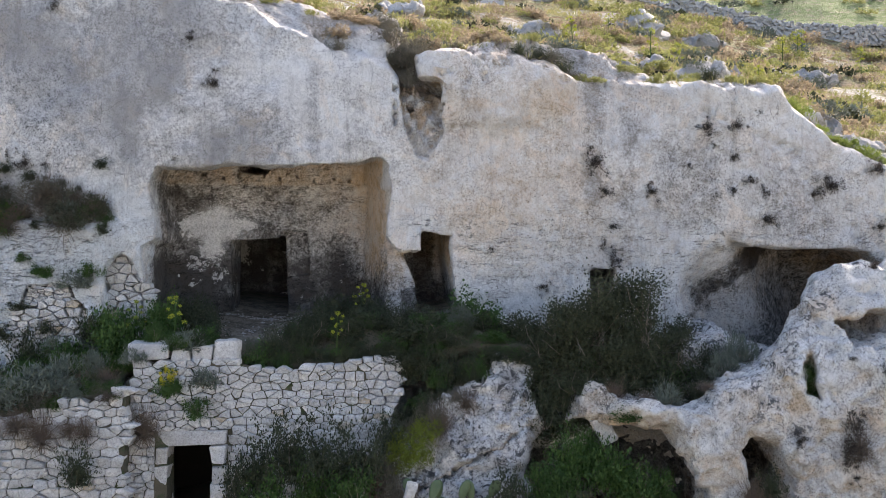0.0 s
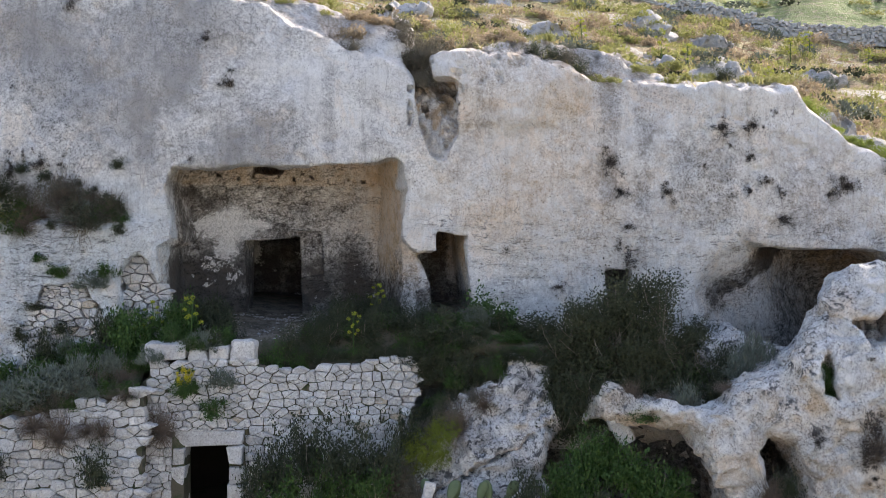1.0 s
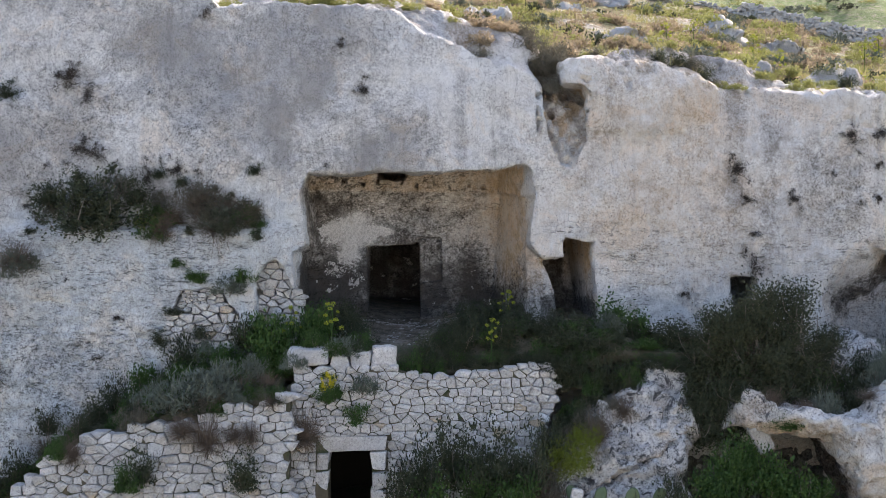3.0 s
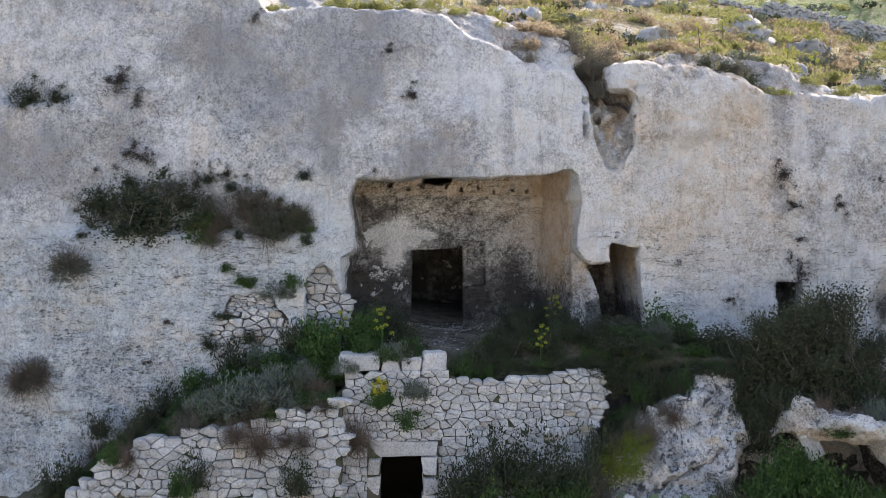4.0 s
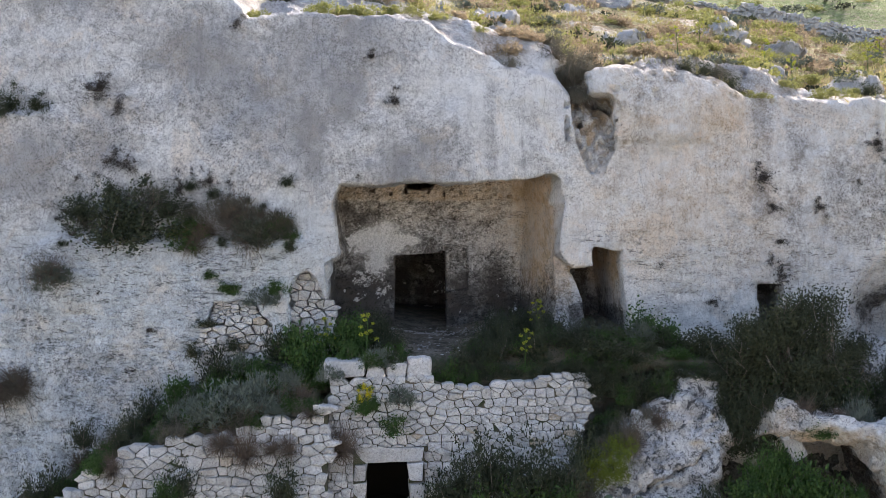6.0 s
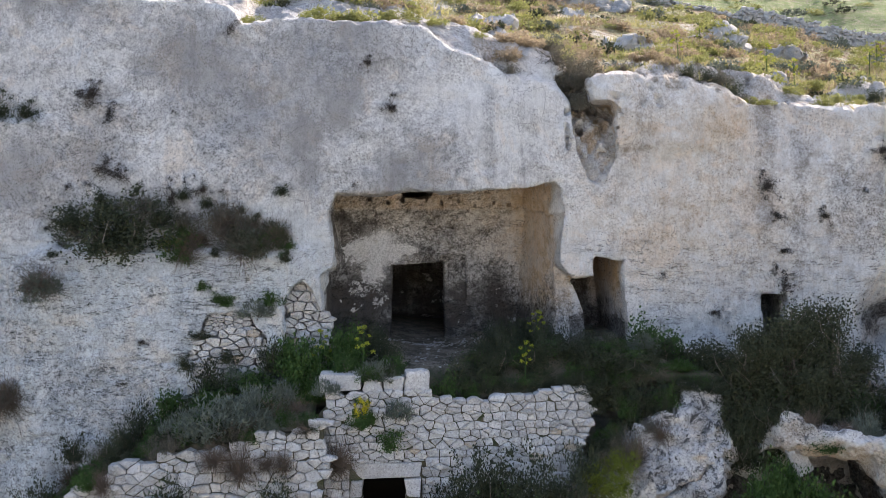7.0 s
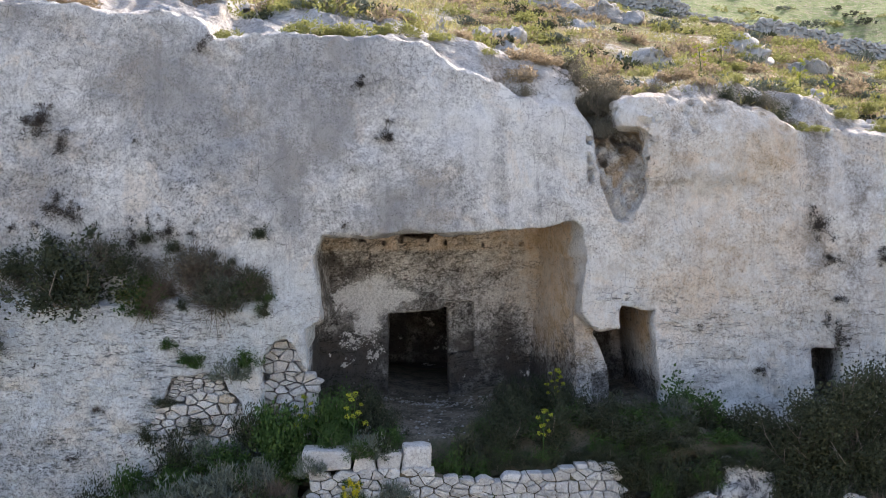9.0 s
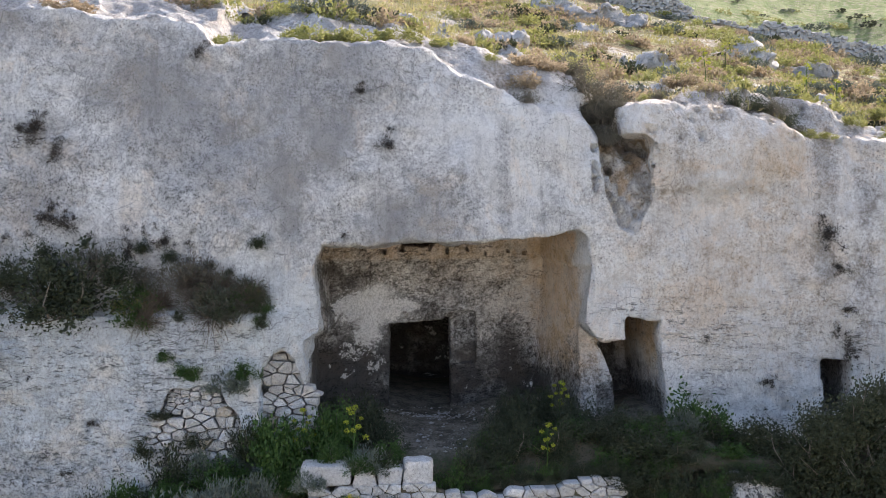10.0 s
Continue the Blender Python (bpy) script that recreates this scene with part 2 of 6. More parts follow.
def make_stone(name="wall_stone", tint=(0.57, 0.55, 0.53)):
    k = Net(name, 0.92)
    mid, fine, grit = k.noise(5, 7, 0.72), k.noise(24, 7, 0.8), k.noise(75, 4, 0.75)
    col = k.mix(k.rand(), tuple(c * 0.80 for c in tint), tuple(min(1, c * 1.25) for c in tint))
    col = k.mix(k.ramp(k.rand(), 0.975, 0.98), col, (0.50, 0.40, 0.29))
    col = k.mix(k.ramp(mid, 0.46, 0.60, 0, 0.65), col, (0.43, 0.40, 0.37))
    col = k.mix(k.ramp(fine, 0.48, 0.38, 0, 0.5), col, (0.80, 0.78, 0.75))
    col = k.mix(k.ramp(fine, 0.54, 0.60, 0, 0.6), col, (0.17, 0.165, 0.16))
    col = k.mix(k.ramp(grit, 0.45, 0.65, 0.0, 0.4), col, (0.30, 0.28, 0.26))
    k.bump(k.math("ADD", mid, k.math("MULTIPLY", fine, 0.7)), 1.0, 0.05)
    return k.done(col)


def make_soil():
    k = Net("soil", 0.95)
    big, mid, fine = k.noise(0.5, 5), k.noise(3, 6, 0.65), k.noise(22, 5, 0.7)
    col = k.mix(k.ramp(big, 0.35, 0.65), (0.075, 0.068, 0.045), (0.14, 0.115, 0.08))
    col = k.mix(k.ramp(mid, 0.45, 0.65), col, (0.045, 0.06, 0.025))
    col = k.mix(k.ramp(fine, 0.58, 0.75, 0, 0.6), col, (0.24, 0.21, 0.17))
    # pale tone of the unseen ground in front, which bounces sunlight onto the cliff
    col = k.mix(k.attr("open"), col, k.mix(k.ramp(mid, 0.4, 0.6), (0.42, 0.40, 0.35), (0.33, 0.335, 0.27)))
    col = k.mix(k.attr("worn"), col, k.mix(k.ramp(k.math("ADD", k.math("MULTIPLY", mid, 0.5), k.math("MULTIPLY", fine, 0.5)), 0.44, 0.56), (0.27, 0.235, 0.195), (0.10, 0.085, 0.068)))
    k.bump(k.math("ADD", mid, fine), 0.8, 0.06)
    return k.done(col)


def make_hill():
    k = Net("hillside", 0.95)
    big, mid, fine = k.noise(0.3, 6, 0.65), k.noise(1.6, 8, 0.72, None, 0.5), k.noise(9, 6, 0.75)
    col = k.mix(k.ramp(big, 0.42, 0.58), (0.26, 0.245, 0.12), (0.30, 0.23, 0.15))
    col = k.mix(k.ramp(mid, 0.52, 0.58), col, (0.38, 0.35, 0.19))
    col = k.mix(k.ramp(k.noise(1.2, 8, 0.72, None, 0.9), 0.53, 0.58), col, (0.20, 0.115, 0.065))
    col = k.mix(k.ramp(fine, 0.50, 0.58, 0, 0.8), col, (0.085, 0.08, 0.038))
    col = k.mix(k.math("MULTIPLY", k.attr("bare"), k.ramp(mid, 0.42, 0.5)), col, k.mix(k.ramp(fine, 0.45, 0.58), (0.56, 0.545, 0.51), (0.33, 0.315, 0.28)))
    grass = k.mix(k.ramp(k.noise(0.5, 8, 0.75, None, 0.6), 0.45, 0.56), (0.13, 0.19, 0.06), (0.20, 0.25, 0.10))
    grass = k.mix(k.ramp(k.noise(2.6, 8, 0.75), 0.52, 0.58, 0, 0.8), grass, (0.30, 0.28, 0.18))
    grass = k.mix(k.ramp(k.noise(1.7, 8, 0.8), 0.55, 0.60, 0, 0.8), grass, (0.085, 0.11, 0.045))
    col = k.mix(k.attr("field"), col, grass)
    k.bump(k.math("ADD", mid, fine), 1.0, 0.25)
    return k.done(col)


ROCK, STONE, SOIL, HILL = make_rock(), make_stone(), make_soil(), make_hill()
LEDGE = make_stone("ledge_rock", (0.34, 0.33, 0.315))


# ---------------------------------------------------------------- the cliff
def facade(x, z):
    """How far back the cliff's face stands."""
    y = np.interp(x, [-16, -9, -7, -5, -3, -1, 1, 4, 5.2, 6, 8, 12], [22.7, 22.75, 22.75, 22.8, 23.25, 23.85, 24.1, 24.35, 24.0, 23.7, 23.8, 24.0])
    y = y + 0.10 * np.clip(z - 7.5, 0, 9) * (1 - 0.6 * step(-1, 0.5, x))
    y = y - 0.40 * step(7.6, 9.25, z) * np.exp(-(((x - 0.9) / 1.6) ** 4))
    under = step(0.12, -0.12, z - np.interp(x, [-13, -11.6, -9, -6.8], [5.4, 6.15, 6.05, 6.0]))
    y = y - 0.34 * under * step(-12.6, -11.6, x) * step(-6.4, -7.0, x)
    y = y - 0.30 * step(8.85, 8.6, z) * step(-11.2, -12.2, x)
    return y


def wave(x, seed):
    """Uneven line along x, about -1..1."""
    return (np.sin(x * 1.7 + seed) + np.sin(x * 3.1 + 2.1 * seed) * 0.7 + np.sin(x * 7.3 + 3.3 * seed) * 0.45 + np.sin(x * 13.9 + seed * 5) * 0.3) / 2.0


def rim(x):
    return 0.035 * wave(x, 1.3) + np.interp(x, [-16, -11.5, -8.9, -8.15, -7.9, -7.6, -6.7, -4.7, -4.1, -3.2, -2.75, -2, -1.2, -0.95, 1.7, 5.8, 7.45, 7.86, 8.6, 9.9, 12, 16],
                     [11.5, 11.4, 11.2, 11.05, 10.65, 10.75, 10.78, 10.75, 10.55, 10.05, 9.85, 9.6, 9.45, 9.05, 9.05, 8.9, 8.85, 8.3, 7.75, 7.1, 6.2, 5.0])


def hill(x, y):
    """Height of the land on top of the cliff."""
    d = np.clip(y - 23.8, 0, None)
    far = np.clip(9.4 - 0.17 * x, 6.0, 12.5)
    edge = rim(x)
    blend = step(1.0, 9.0, d)
    up = 0.20 * d + 0.0032 * np.clip(d, 0, 130) ** 2
    left = 0.55 * step(0.2, 2.5, d) * step(-2, -6, x)
    return edge * (1 - blend) + far * blend + up + left


def back_wall(x, z):
    """How far back the recess's rear wall stands: upright, and square to the cliff's run."""
    return 25.95 + 0.33 * (x + 3.2) - T * (z - 5.5)


def build_cliff():
    h = 0.06
    o = (-15.8, 21.4, -0.8)
    n = (455, 138, 225)
    x = (o[0] + h * np.arange(n[0], dtype=np.float32))[:, None, None]
    y = (o[1] + h * np.arange(n[1], dtype=np.float32))[None, :, None]
    z = (o[2] + h * np.arange(n[2], dtype=np.float32))[None, None, :]
    f = smax(facade(x, z) - y, z - hill(x, y), 0.12).astype(np.float32)

    def within(bounds, shape, k, sign):
        s = tuple(slice(max(0, int((bounds[2 * j] - o[j]) / h)), max(0, int((bounds[2 * j + 1] - o[j]) / h) + 2)) for j in range(3))
        d = shape(x[s[0]], y[:, s[1]], z[:, :, s[2]])
        if sign > 0:
            f[s] = smin(f[s], d, k) if k else np.minimum(f[s], d)
        else:
            f[s] = smax(f[s], -d, k) if k else np.maximum(f[s], -d)

    def add(bounds, shape, k=0.2):
        within(bounds, shape, k, 1)

    def carve(bounds, shape, k=0.0):
        within(bounds, shape, k, -1)

    def bulge(c, r, k):
        add([c[j // 2] + (-1, 1)[j % 2] * (r[j // 2] * 1.3 + k) for j in range(6)], lambda x, y, z: ellipsoid(x, y, z, c, r), k)

    # cap of rock right of the crevice, overhanging at its end, and the rounded crag behind it
    knob = [(-0.64, 9.42), (-0.50, 9.16), (-0.2, 9.02), (0.05, 8.75), (0.9, 8.2), (2.6, 8.4), (2.9, 9.1), (2.5, 9.5), (1.5, 9.72), (0.4, 9.74), (-0.4, 9.74), (-0.62, 9.66)]
    add((-1.2, 3.6, 22.6, 26, 7.6, 10.4), lambda x, y, z: smax(poly(knob, x, z), 23.62 + 0.10 * np.clip(0.3 - x, 0, 2) ** 2 + 0.16 * x + 0.30 * np.clip(z - 9.35, 0, 1) - y, 0.35), 0.35)
    crag = [(0.0, 8.3), (0.0, 9.70), (0.9, 9.98), (2.1, 10.20), (3.1, 10.05), (4.0, 9.72), (4.9, 9.2), (4.9, 8.3)]
    add((-0.4, 5.3, 23, 27.6, 8, 10.6), lambda x, y, z: smax(poly(crag, x, z), smax(np.interp(x, [0.0, 1.2, 2.6, 5], [24.1, 24.3, 24.75, 24.9]) + 0.35 * (z - 9.0) + 0.10 * np.sin(3.1 * x) - y, y - 27.2, 0.3), 0.3), 0.35)
    # smooth pale shoulders left of the crevice
    for c, r in (((-1.75, 25.1, 9.85), (0.9, 0.9, 0.55)), ((-3.2, 25.2, 10.25), (1.5, 1.0, 0.5)), ((-4.4, 25.6, 10.7), (1.4, 1.0, 0.4))):
        bulge(c, r, 0.3)
    # crevice and pocket
    crack = [(-1.22, 9.7), (-0.5, 10.2), (-0.6, 9.2), (0.0, 8.95), (-0.02, 8.75), (-0.55, 8.85), (-0.95, 9.0)]
    carve((-1.6, 0.4, 21.4, 25.3, 8.4, 10.6), lambda x, y, z: smax(poly(crack, x, z), y - 25.0, 0.1), 0.08)
    pocket = [(-1.0, 9.12), (-0.1, 9.12), (0.0, 8.9), (0.02, 8.0), (-0.3, 7.35), (-0.6, 7.4), (-0.88, 8.1)]
    carve((-1.4, 0.4, 21.4, 25.4, 7, 9.5), lambda x, y, z: smax(poly(pocket, x, z), y - 23.98 - 0.24 * (z - 7.4) - 0.22 * np.abs(np.sin(6 * x + 4 * z)) - 0.14 * np.abs(np.sin(12 * x - 8 * z)), 0.05), 0.03)
    # the square-cut recess: its lip hides the ceiling, which runs back level
    outline = [(-5.96, 7.14), (-6.1, 6.75), (-6.04, 6.2), (-5.98, 5.62), (-6.22, 5.5), (-6.3, 3.3), (-0.80, 3.3), (-0.95, 5.33), (-1.28, 5.70), (-1.16, 6.5), (-1.06, 7.02), (-1.32, 7.29), (-2.1, 7.18), (-2.8, 7.20), (-3.6, 7.13), (-4.4, 7.20), (-5.1, 7.13)]

    def recess(x, y, z):
        strip = 0.09 * step(6.87, 6.91, z - 0.02 * np.sin(4 * x) - 0.13 * (y - 25.9))
        lift = T * np.clip(y - 23.4, 0, 9)
        d = np.maximum(poly(outline, x, z - lift * step(5.6, 6.6, z)), x + 0.31 * (y - 23.7) + 1.02 + 1.1 * strip)
        return np.maximum(d, y - back_wall(x, z) + strip)

    carve((-1.6, -0.1, 21.4, 24.7, 3.2, 6.0), lambda x, y, z: np.maximum(poly([(-1.4, 5.72), (-0.92, 5.33), (-0.5, 5.36), (-0.3, 3.3), (-1.4, 3.3)], x, z), y - 24.55), 0.05)
    carve((-6.4, -0.6, 21.4, 27.4, 3.1, 8.4), recess, 0.03)
    # doorway in the recess, its niche and the dark chamber behind
    lifted = lambda y, z: z - T * (y - 25.9)
    carve((-5.1, -3.5, 24, 27.6, 3.2, 6.4), lambda x, y, z: np.maximum(poly([(-4.88, 5.74), (-4.3, 5.70), (-3.68, 5.71), (-3.66, 3.5), (-4.92, 3.5)], x, lifted(y, z)), y - 27.4))
    carve((-4.0, -3.0, 25, 27, 4.5, 6.1), lambda x, y, z: np.maximum(poly([(-3.8, 5.83), (-3.15, 5.86), (-3.13, 4.8), (-3.8, 4.75)], x, z), y - back_wall(x, z) - 0.16))
    carve((-6.0, -2.6, 26.4, 29.4, 3.2, 7.2), lambda x, y, z: np.maximum(poly([(-5.6, 6.1), (-2.9, 6.1), (-2.8, 3.5), (-5.7, 3.5)], x, lifted(y, z)), np.abs(y - 28.1) - 1.1))
    # row of sockets under the recess's ceiling
    for sx in (-5.4, -4.95, -4.62, -4.1, -3.74, -3.32, -2.95, -2.5, -2.15):
        sz = 7.05 + 0.04 * math.sin(sx * 9)
        carve((sx - 0.2, sx + 0.2, 24, 27.4, 6.8, 7.3), lambda x, y, z: np.maximum(np.maximum(np.abs(x - sx) - 0.045, np.abs(z - sz) - 0.05), y - back_wall(x, z) - 0.2))
    carve((-4.7, -3.9, 24.4, 27, 6.9, 7.6), lambda x, y, z: np.maximum(np.maximum(np.abs(x + 4.3) - 0.29, np.abs(z - 7.29 - 0.02 * np.sin(9 * x)) - 0.13), np.abs(y - 26) - 1.0))
    # small doorway and the gap under the hanging lobe
    carve((-1.0, 0.9, 21.4, 26.8, 3.1, 6.4), lambda x, y, z: np.maximum(poly([(-0.47, 5.76), (0.17, 5.74), (0.2, 5.0), (0.32, 4.1), (0.3, 3.3), (-0.6, 3.3), (-0.5, 5.3)], x + 0.10 * (y - 24), z - 0.6 * T * (y - 24)), y - 26.6), 0.03)
    carve((-1.2, 0.1, 21.4, 25.6, 3.1, 5.7), lambda x, y, z: np.maximum(poly([(-0.90, 5.33), (-0.45, 5.36), (-0.3, 3.3), (-0.58, 3.3), (-0.66, 4.6)], x, z), y - 25.4), 0.03)
    # square window beside the tree
    carve((3.0, 4.1, 21.4, 25.8, 3.6, 5.4), lambda x, y, z: np.maximum(poly([(3.28, 4.93), (3.86, 4.95), (3.86, 3.9), (3.28, 3.9)], x, z), y - 25.6))
    # walled-up arch left of the recess
    carve((-7.3, -5.8, 21.4, 23.2, 3.2, 5.7), lambda x, y, z: np.maximum(poly([(-6.98, 4.9), (-6.9, 5.25), (-6.62, 5.4), (-6.42, 5.2), (-6.3, 4.8), (-6.05, 4.3), (-6.2, 3.5), (-7.1, 3.5), (-7.0, 4.4)], x, z), y - 23.1), 0.03)
    carve((-9.0, -7.1, 21.4, 23, 3.0, 5.0), lambda x, y, z: np.maximum(poly([(-8.75, 4.25), (-8.55, 4.72), (-7.72, 4.75), (-7.62, 4.4), (-7.35, 4.2), (-7.3, 3.2), (-8.8, 3.2)], x, z), y - 22.75), 0.03)
    # room for the cellar under the terrace
    carve((-6.3, -3.7, 21.4, 25, -0.4, 2.3), lambda x, y, z: np.maximum(np.maximum(np.abs(x + 5.0) - 1.12, np.abs(z - 0.95) - 1.17), y - 24.75))
    # the wide cave: a pale scooped wall on its near side, running back to the right
    cave = [(5.18, 4.7), (5.22, 5.3), (5.5, 5.58), (6.2, 5.62), (6.7, 5.45), (7.4, 5.36), (8.2, 5.38), (9.3, 5.3), (10.2, 4.6), (9.5, 2.6), (5.6, 2.4), (5.2, 3.4)]
    carve((4.9, 10.6, 21.4, 29.4, 2.0, 6.2), lambda x, y, z: np.maximum(poly(cave, x, z), y - np.interp(x, [5.2, 5.7, 6.4, 7.2, 8.4, 9.5], [23.95, 24.3, 24.85, 25.4, 26.3, 26.8]) + 0.5 * np.clip(z - 4.4, 0, 2) - 0.25 * np.sin(2.3 * x + 1.7 * z)), 0.10)
    f[0], f[-1], f[:, -1], f[:, :, 0] = (np.maximum(a, 0.01) for a in (f[0], f[-1], f[:, -1], f[:, :, 0]))
    v, q = surface_net(f, o, h)
    smooth_zone = 1 - 0.75 * step(24.6, 25.2, v[:, 1]) * step(7.3, 6.9, v[:, 2])
    warp = np.stack([fbm(v, 1.6, 4, 11 + 20 * k) for k in range(3)], axis=1)
    v = v + 0.055 * warp * smooth_zone[:, None]
    v[:, 1] += (0.16 * fbm(v, 0.35, 2, 91) + 0.015 * vnoise(v, 9, 95)) * smooth_zone
    me = mesh_of("cliff", v, q)
    nrm = normals(me)
    pits = np.clip(fbm(v, 5.5, 3, 171) - 0.35, 0, 1) * (0.35 + step(4.9, 3.6, v[:, 2]) + step(4.5, 6, v[:, 0]) + 6.0 * (np.abs(v[:, 0] + 0.5) < 0.6) * (np.abs(v[:, 2] - 8.4) < 0.7) + 2.2 * step(8.8, 9.2, v[:, 2]) * step(-1, -0.6, v[:, 0]))
    layered = np.clip(vnoise(v * np.array([1, 1, 4.0]), 1.7, 181) + 0.5 * vnoise(v * np.array([1, 1, 3.0]), 4.5, 182) - 0.35, 0, 1) * step(6.1, 5.6, v[:, 2]) * step(-6, -7, v[:, 0])
    pits = pits + 0.9 * layered
    v = v + nrm * ((0.030 * fbm(v, 4.5, 3, 71) - 0.09 * pits) * smooth_zone)[:, None]
    top = step(0.35, 0.75, nrm[:, 2]) * step(7.6, 8.2, v[:, 2])
    inland = step(0.15, 1.3, v[:, 1] - facade(v[:, 0], v[:, 2]))
    v[:, 2] += top * (0.5 - np.abs(fbm(v, 1.1, 4, 5))) * (0.05 + 0.17 * inland) + top * 0.05 * fbm(v, 5, 3, 6)
    me.vertices.foreach_set("co", v.astype(np.float32).ravel())
    me.update()
    X, Y, Z = v.T
    depth = Y - facade(X, Z)
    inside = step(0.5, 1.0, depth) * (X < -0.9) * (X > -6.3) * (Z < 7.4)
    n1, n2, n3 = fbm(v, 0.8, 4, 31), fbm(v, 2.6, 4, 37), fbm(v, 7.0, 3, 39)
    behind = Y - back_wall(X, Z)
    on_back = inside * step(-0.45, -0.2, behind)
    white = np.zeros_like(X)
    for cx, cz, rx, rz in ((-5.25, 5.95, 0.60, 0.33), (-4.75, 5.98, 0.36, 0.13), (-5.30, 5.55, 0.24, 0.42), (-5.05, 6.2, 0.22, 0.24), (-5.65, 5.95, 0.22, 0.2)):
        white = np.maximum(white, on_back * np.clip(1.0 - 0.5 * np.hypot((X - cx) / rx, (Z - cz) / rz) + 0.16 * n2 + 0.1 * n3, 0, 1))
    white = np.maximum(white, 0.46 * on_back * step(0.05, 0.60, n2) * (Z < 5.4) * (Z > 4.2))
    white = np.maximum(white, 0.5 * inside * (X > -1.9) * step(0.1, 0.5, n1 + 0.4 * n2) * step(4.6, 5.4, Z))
    # recess walls dark all over, darker low down and at the left
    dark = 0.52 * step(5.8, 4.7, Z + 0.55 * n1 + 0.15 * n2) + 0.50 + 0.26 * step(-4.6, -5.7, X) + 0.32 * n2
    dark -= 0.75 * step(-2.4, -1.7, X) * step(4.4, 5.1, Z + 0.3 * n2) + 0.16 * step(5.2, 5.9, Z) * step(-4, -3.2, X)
    soot_shade = inside * np.clip(dark, 0, 1)
    soot_shade *= 1 - 0.6 * step(6.84, 6.92, Z)
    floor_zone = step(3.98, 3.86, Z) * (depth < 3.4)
    soot_shade *= 1 - 0.30 * floor_zone * step(1.3, 0.6, np.abs(X + 3.8))
    # shade of the chamber behind the doorway, put into the colour
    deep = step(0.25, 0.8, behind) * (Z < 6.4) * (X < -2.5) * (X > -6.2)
    soot_shade = np.maximum(soot_shade, 0.80 * deep)
    # small doorway darker low down
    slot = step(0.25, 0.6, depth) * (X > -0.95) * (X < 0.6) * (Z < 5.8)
    soot_shade = np.maximum(soot_shade, slot * step(4.75, 4.45, Z + 0.25 * n2) * 0.85)
    # insides of the small doorway and the window coloured dark for their shade
    soot_shade = np.maximum(soot_shade, 0.88 * step(0.8, 1.2, depth) * (X > -0.95) * (X < 0.5) * (Z < 5.85) * step(0.16, 0.02, X + 0.1 * (Y - 24)))
    soot_shade = np.maximum(soot_shade, 0.85 * step(0.3, 0.7, depth) * (X > 3.1) * (X < 4.0) * (Z < 5.05))
    # soot band across the cave, and darker towards its right
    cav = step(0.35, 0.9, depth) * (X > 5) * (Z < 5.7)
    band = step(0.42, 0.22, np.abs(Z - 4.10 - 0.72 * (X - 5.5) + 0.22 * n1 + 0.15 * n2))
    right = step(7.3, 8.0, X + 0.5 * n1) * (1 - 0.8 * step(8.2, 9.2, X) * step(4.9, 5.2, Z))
    soot_shade = np.maximum(soot_shade, cav * np.clip(0.90 * band + 0.50 * right + 0.20 * step(6.4, 7.2, X) * step(4.7, 5.2, Z), 0, 1))
    mark(me, "soot_shade", soot_shade)
    mark(me, "white", white * (1 - floor_zone))
    warm = inside * (0.30 * step(5.0, 6.4, Z + 0.4 * n1) + 0.55 * floor_zone + 1.0 * step(-2.3, -1.5, X) * step(4.2, 5.0, Z))
    warm += inside * 0.5 * step(6.84, 6.92, Z)
    warm += 0.20 * step(-2.5, 0.5, X) * step(4.2, 5.2, Z + 0.4 * n1) * (1 - inside)
    warm += 0.34 * step(-1.5, 0, X) * step(5.5, 1.5, X) * step(5, 6.4, Z) * np.clip(0.5 + 0.9 * n1, 0, 1) + 0.30 * step(0.25, 0.6, fbm(v, 0.6, 3, 131)) * step(-6, -3, X)
    warm += 0.9 * slot * step(4.6, 5.5, Z + 0.2 * n1) + 0.5 * cav * step(4.7, 5.3, Z) + 0.5 * cav * step(8, 9, X) + 0.12 * cav
    pock = step(0.12, 0.35, depth) * (X > -1.1) * (X < 0.1) * (Z > 7.2) * (Z < 9.1)
    warm += 0.7 * pock * step(-0.1, 0.3, n2)
    mark(me, "warm", warm)
    lich = 0.10 + 0.42 * n1 + 0.15 * step(4.6, 3.6, Z) + 0.22 * step(-6.5, -8.5, X) * step(5.2, 7.0, Z) * step(10, 8.5, Z) + 0.30 * step(4.6, 6, X) + 0.3 * inside + 0.15 * step(6.3, 5.4, Z) * step(-6.3, -7, X)
    rows = step(6.6, 5.6, Z + 0.5 * n1) * (0.60 + 0.6 * n2 + 0.25 * step(-6.3, -7.2, X)) + 0.25 * step(0.0, 0.6, n1)
    rows = rows * (1 - inside) + 0.85 * on_back
    mark(me, "rows", rows)
    mark(me, "grey", 0.95 * step(-4.5, -6.5, X) * step(7.0, 5.4, Z + 0.6 * n1) * (1 - inside))
    mark(me, "lichen", lich * (1 - 0.3 * top))
    streak = np.zeros_like(X)
